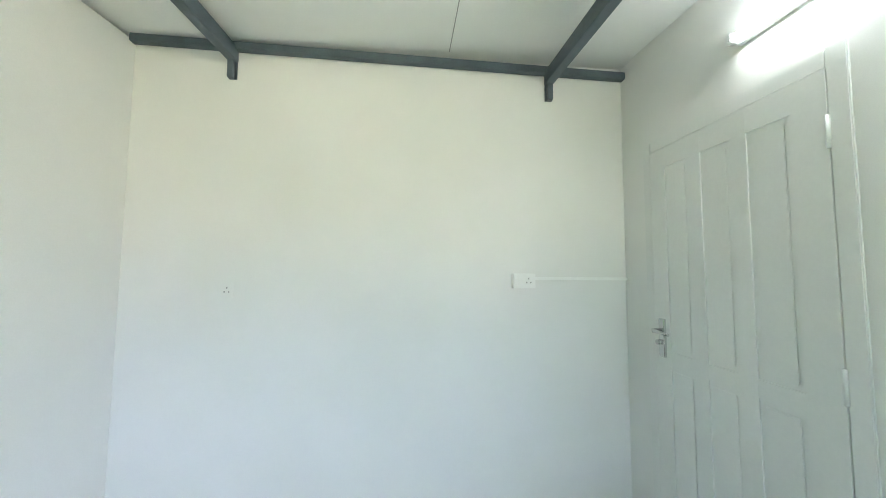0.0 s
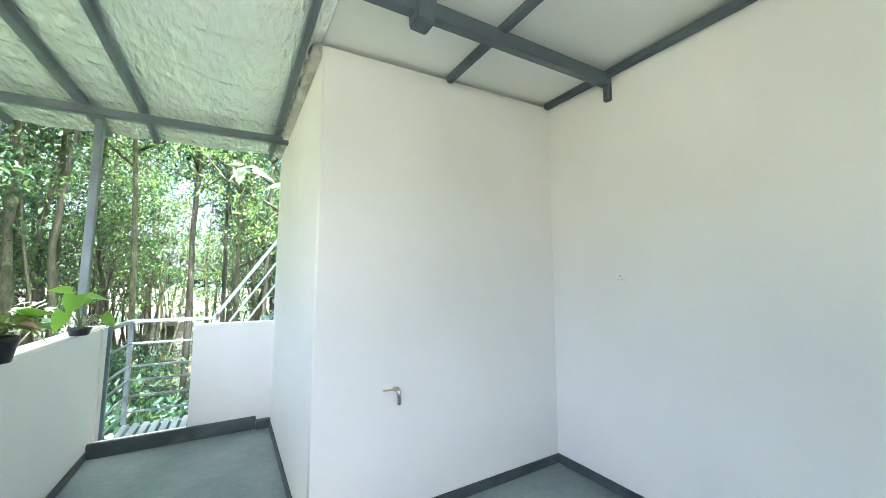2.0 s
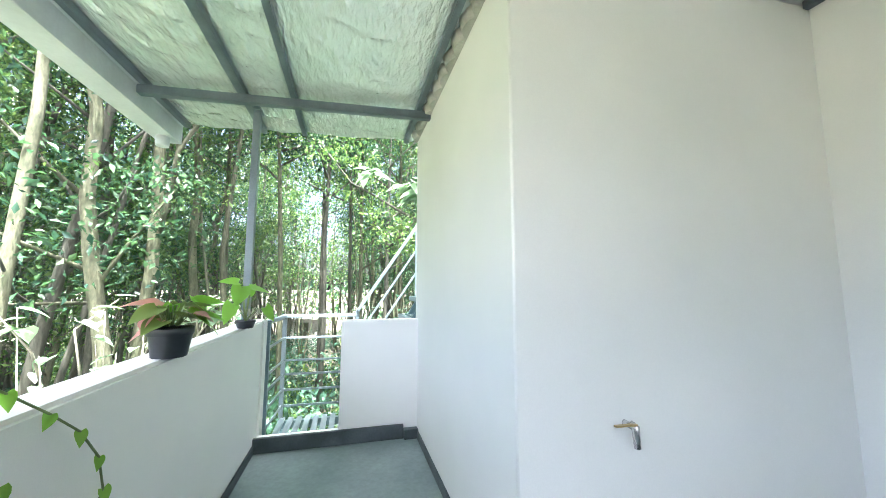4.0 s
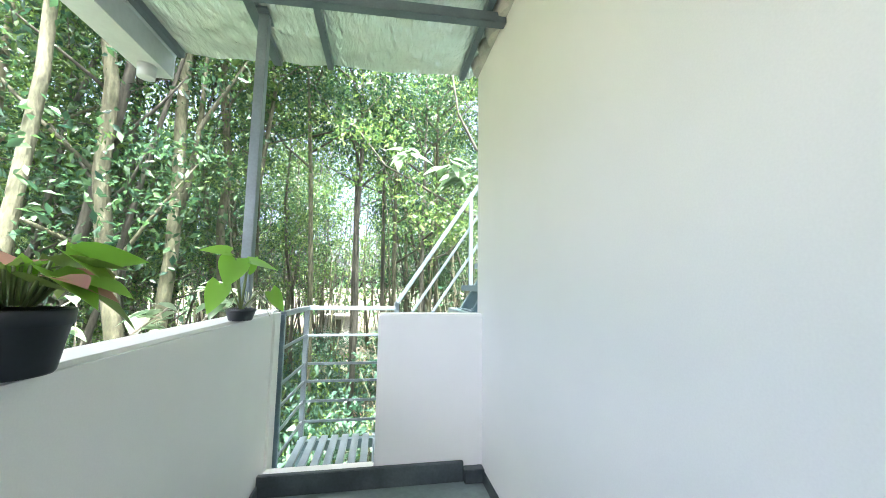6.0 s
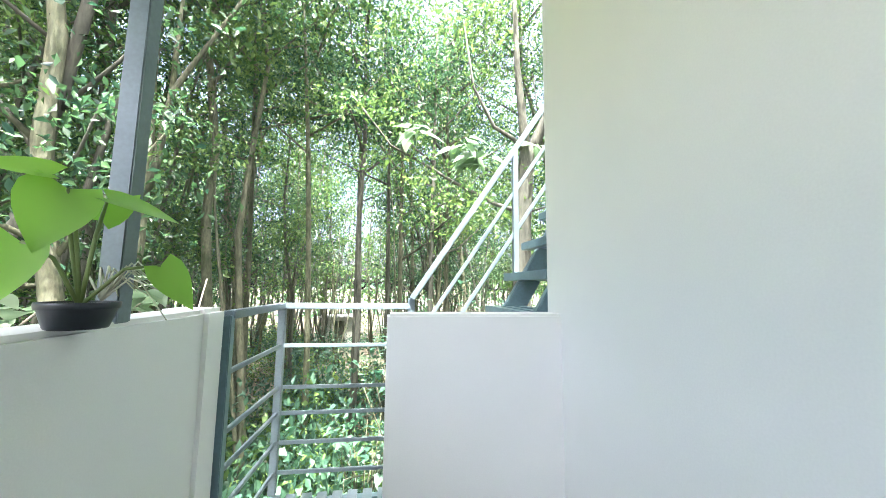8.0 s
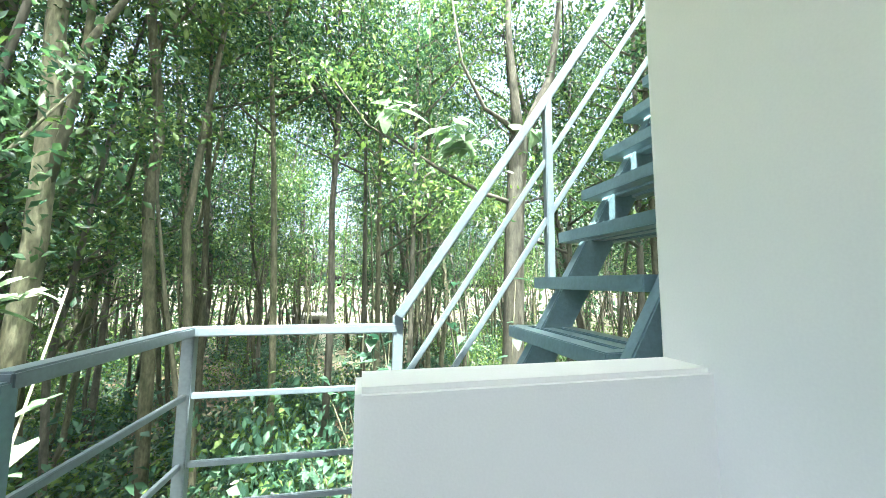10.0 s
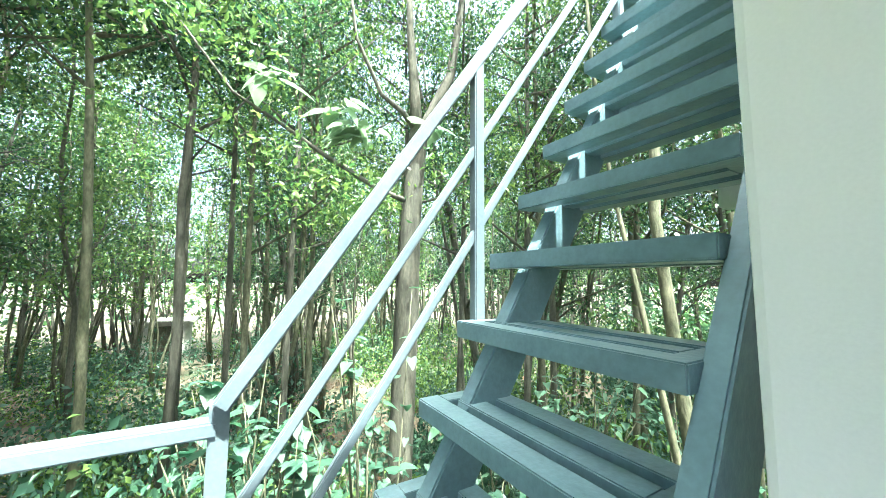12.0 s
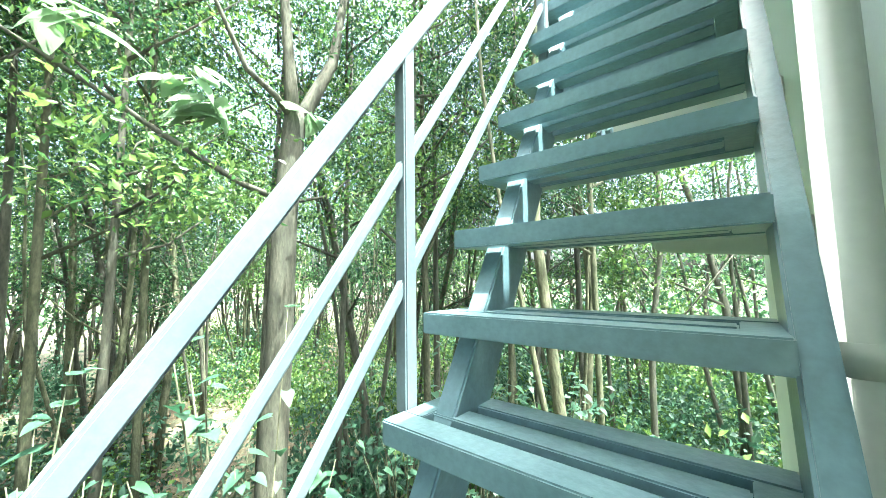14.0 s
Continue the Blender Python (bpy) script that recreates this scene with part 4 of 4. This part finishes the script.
for i, (x, y, r) in enumerate(((-2.1, 6.6, 0.06), (-0.5, 8.6, 0.06), (0.9, 7.4, 0.055), (2.5, 6.9, 0.06), (-3.6, 7.4, 0.06), (-1.5, 10.5, 0.07), (0.4, 11.0, 0.07))):
    lx, ly = rh.uniform(-.5, .5), rh.uniform(-.8, .1)
    pts = [(x + lx * f_ * f_, y + ly * f_ * f_, -3.05 + 10.5 * f_) for f_ in (0, 0.25, 0.45, 0.65, 0.85, 1.0)]
    hero_tree("slim leafy tree with a low bright crown", pts, [r * 1.3, r, r * 0.9, r * 0.75, r * 0.5, r * 0.3], spread_limbs(rh, pts[3], 11, 4.2, 1.7), 2600, 0.15, M_LEAF2 if i % 2 else M_LEAF, M_BARK2 if i % 2 else M_BARK, 360 + i,
              [((x + rh.uniform(-1.2, 1.2), y + rh.uniform(-1, 1), rh.uniform(4.5, 8.5)), 0.5) for k in range(9)])

# sprigs of broad leaves on the forked tree's long limb, their sunlit paleness painted in
for (x, y, z), n, sd_ in (((0.85, 4.2, 3.1), 13, 1), ((-0.15, 4.2, 3.55), 9, 2), ((1.75, 4.2, 3.45), 4, 3), ((0.55, 4.2, 3.35), 7, 4)):
    rr = random.Random(900 + sd_)
    for i in range(n):
        a = rr.uniform(0, 6.28)
        b0 = Vector((x, y, z)) + Vector((rr.uniform(-.2, .2), rr.uniform(-.15, .15), rr.uniform(-.12, .1)))
        ln = rr.uniform(0.26, 0.42)
        bm = B(); blade(bm, b0 - fork.location, b0 + Vector((math.cos(a) * ln, math.sin(a) * ln * 0.8, rr.uniform(-0.22, 0.02))) - fork.location, ln * 0.62, (rr.uniform(-.4, .4), rr.uniform(-.9, .1), 1), 0.25)
        ob = part("leaf", bm, M_BIG); ob.parent = fork

# ---- shrubs and undergrowth ----
def shrub(at, h, n, ln, m, label, sd_, twig=M_BARK, foot=0.0, wide=1.0):
    rr = random.Random(sd_)
    th = thing("shrub", (at[0], at[1], GZ), label, "shrub", "shrubs below the balcony")
    tips = []
    for k in range(max(5, n // 6)):
        a = rr.uniform(0, 6.28); w = rr.uniform(0.2, 0.75) * wide
        z0 = foot + (h - foot) * rr.uniform(0.0, 0.5)
        p0 = Vector((rr.uniform(-.1, .1), rr.uniform(-.1, .1), 0.0)) if k < 3 else Vector((0.1 * math.cos(a), 0.1 * math.sin(a), z0))
        p2 = Vector((w * math.cos(a), w * math.sin(a), foot + (h - foot) * rr.uniform(0.45, 1.0)))
        p1 = (p0 + p2) / 2 + Vector((rr.uniform(-.12, .12), rr.uniform(-.12, .12), 0.1))
        ob = part("stem", tube(B(), [p0, p1, p2], [0.010, 0.007, 0.003], 6), twig)
        ob.parent = th
        tips.append((p1, p2))
    bm = B()
    for i in range(n):
        p1, p2 = rr.choice(tips)
        b0 = p1.lerp(p2, rr.uniform(0.3, 1.0)) + Vector((rr.uniform(-.06, .06), rr.uniform(-.06, .06), rr.uniform(-.04, .06)))
        a = rr.uniform(0, 6.28); l = ln * rr.uniform(0.6, 1.25)
        blade(bm, b0, b0 + Vector((math.cos(a) * l, math.sin(a) * l, rr.uniform(-0.5, 0.2) * l)), l * 0.8, (0.4 * math.cos(a), 0.4 * math.sin(a), 1), 0.25, n=4)
    ob = part("foliage", bm, m); ob.parent = th
    tagged(ob, kind="stuff")
    return th

for i, (x, y, h) in enumerate(((-1.88, 0.5, 4.15), (-2.08, 0.2, 4.05), (-1.92, 0.85, 4.25), (-2.4, 0.3, 4.15), (-2.9, -0.5, 4.2), (-2.8, -1.0, 4.1))):
    shrub((x, y), h, 34, 0.12, M_BIG, "twiggy shrub with pale sunlit leaves beyond the parapet", 500 + i, M_PALEBARK, 3.3, 0.7)
for i, (x, y, h) in enumerate(((-0.25, 2.6, 4.25), (0.45, 2.55, 4.2), (-0.35, 3.0, 3.6), (0.2, 2.7, 3.0), (2.5, 3.2, 3.4), (3.0, 2.5, 3.0), (2.1, 2.4, 2.3), (-1.3, 2.6, 2.2), (3.7, 3.1, 3.6), (4.4, 2.2, 3.2), (0.7, 3.4, 2.6), (-0.8, 3.9, 2.4))):
    shrub((x, y), h, *((90, 0.125) if i < 2 else (140, 0.105)), M_SHRUB, "broad-leaved green sapling below the stair", 520 + i, M_BARK, 0.8)
rs = random.Random(61)
shrub_kinds = []
for k in range(4):
    nr = np.random.default_rng(700 + k)
    c = nr.normal(size=(75, 3)) * (0.55, 0.55, 0.38) + (0, 0, 0.6)
    cl = np.concatenate([c[j][None] + nr.normal(size=(13, 3)) * 0.13 for j in range(75)])
    cl[:, 2] = np.abs(cl[:, 2]) + 0.02
    shrub_kinds.append(leaf_cloud("foliage", cl, 0.105, seed=k, material=M_SHRUB if k % 2 else M_LEAF2, longish=1.7))
for i in range(300):
    y = 2.0 + 27 * rs.random() ** 1.5
    x = rs.uniform(-(6 + 0.8 * y), 6 + 0.9 * y)
    if i % 5 == 0:
        x, y = rs.uniform(3.2, 16), rs.uniform(-4, 4)
    if (0.0 < x - 0.1 * y < 3.2 and 6 < y < 17 and rs.random() < 0.8) or (-2 < x < 3.2 and y < 2.2):
        continue
    th = thing("bush", (x, y, GZ - 0.05), "low leafy green bush on the forest floor", "bush", "forest floor bushes")
    th.rotation_euler = (0, 0, rs.uniform(0, 6.28)); th.scale = (rs.uniform(0.8, 1.5), rs.uniform(0.8, 1.5), rs.uniform(0.7, 1.7))
    ob = new("foliage", shrub_kinds[i % 4]); ob.parent = th
nr = np.random.default_rng(5)
n = 125000
yy = -2.0 + 26 * nr.random(n) ** 1.5
xx = (nr.random(n) * 2 - 1) * (9 + 0.9 * np.abs(yy)) + 2.0
mask = np.sin(xx * 0.9 + 1.3) + np.cos(yy * 0.7 - xx * 0.35) + nr.normal(size=n) * 0.5 > -0.1
pts = np.stack([xx, yy, GZ + 0.02 + 0.3 * nr.random(n) ** 2], 1)[mask & ~((np.abs(xx) < 2.6) & (yy < 1.0))]
tagged(new("undergrowth", leaf_cloud("undergrowth", pts, 0.095, 1.2, 8, M_SHRUB, 1.7)), "low green undergrowth on the forest floor", "undergrowth", kind="stuff")
n = 26000
xx, yy = nr.uniform(-16, 18, n), nr.uniform(-18, 1, n)
keep = ~((xx > -1.6) & (xx < 2.1) & (yy > -6.8))
pts = np.stack([xx, yy, GZ + 0.02 + 0.3 * nr.random(n) ** 2], 1)[keep]
tagged(new("ground_cover", leaf_cloud("ground_cover", pts, 0.2, 1.2, 18, M_SHRUB, 1.8)), "low green ground cover behind the house", "undergrowth", kind="stuff")
n = 9000
pts = np.stack([(nr.random(n) * 2 - 1) * 14, 1.2 + 18 * nr.random(n), GZ + 0.012 + 0.02 * nr.random(n)], 1)
tagged(new("leaf_litter", leaf_cloud("leaf_litter", pts, 0.12, 3.0, 9, M_LITTER, 1.9)), "dry brown fallen leaves on the ground", "leaf litter", kind="stuff")
# far woods close the view
n = 8000
an = nr.uniform(-0.35, 3.3, n); rad = nr.uniform(43, 56, n)
pts = np.stack([rad * np.cos(an), rad * np.sin(an), GZ + 11 * nr.random(n) ** 1.4], 1)
tagged(new("far_woods", leaf_cloud("far_woods", pts, 1.0, 0.6, 10, M_LEAF, 1.8)), "dense green woods in the distance", "woods", kind="stuff")

n = 12000
an, rad = nr.uniform(-0.45, 0.62, n), nr.uniform(15, 26, n)
pts = np.stack([rad * np.cos(an), rad * np.sin(an), GZ + (2.6 + 1.5 * np.sin(an * 23 + rad)) * nr.random(n)], 1)
tagged(new("thicket", leaf_cloud("thicket", pts, 0.36, 0.6, 21, M_LEAF, 1.7)), "dense green thicket at the forest edge", "thicket", kind="stuff")

# fallen branch and a small shed
fbn = thing("fallen_branch", (-3.0, 6.5, GZ), "pale fallen branch lying across the undergrowth", "branch")
part("branch", tube(B(), [(-5.2, 6.0, GZ + 0.03), (-4.0, 6.2, GZ + 0.35), (-3.0, 6.4, GZ + 0.62), (-2.2, 6.6, GZ + 0.66), (-1.6, 6.9, GZ + 0.3), (-1.45, 7.0, GZ + 0.0)], [0.05, 0.05, 0.045, 0.04, 0.03, 0.02], 8), M_PALEBARK, fbn)
sh = thing("shed", (-3.4, 24, GZ), "small grey shed with a flat roof among the trees", "shed")
part("wall", box(B(), -4.5, -2.4, 23.6, 25.2, GZ, GZ + 1.9), M_CEM, sh)
part("roof", box(B(), -4.8, -2.1, 23.3, 25.5, GZ + 1.9, GZ + 2.0), M_OLDCON, sh)
part("door", box(B(), -3.9, -3.2, 23.57, 23.598, GZ, GZ + 1.7), M_BARK2, sh)
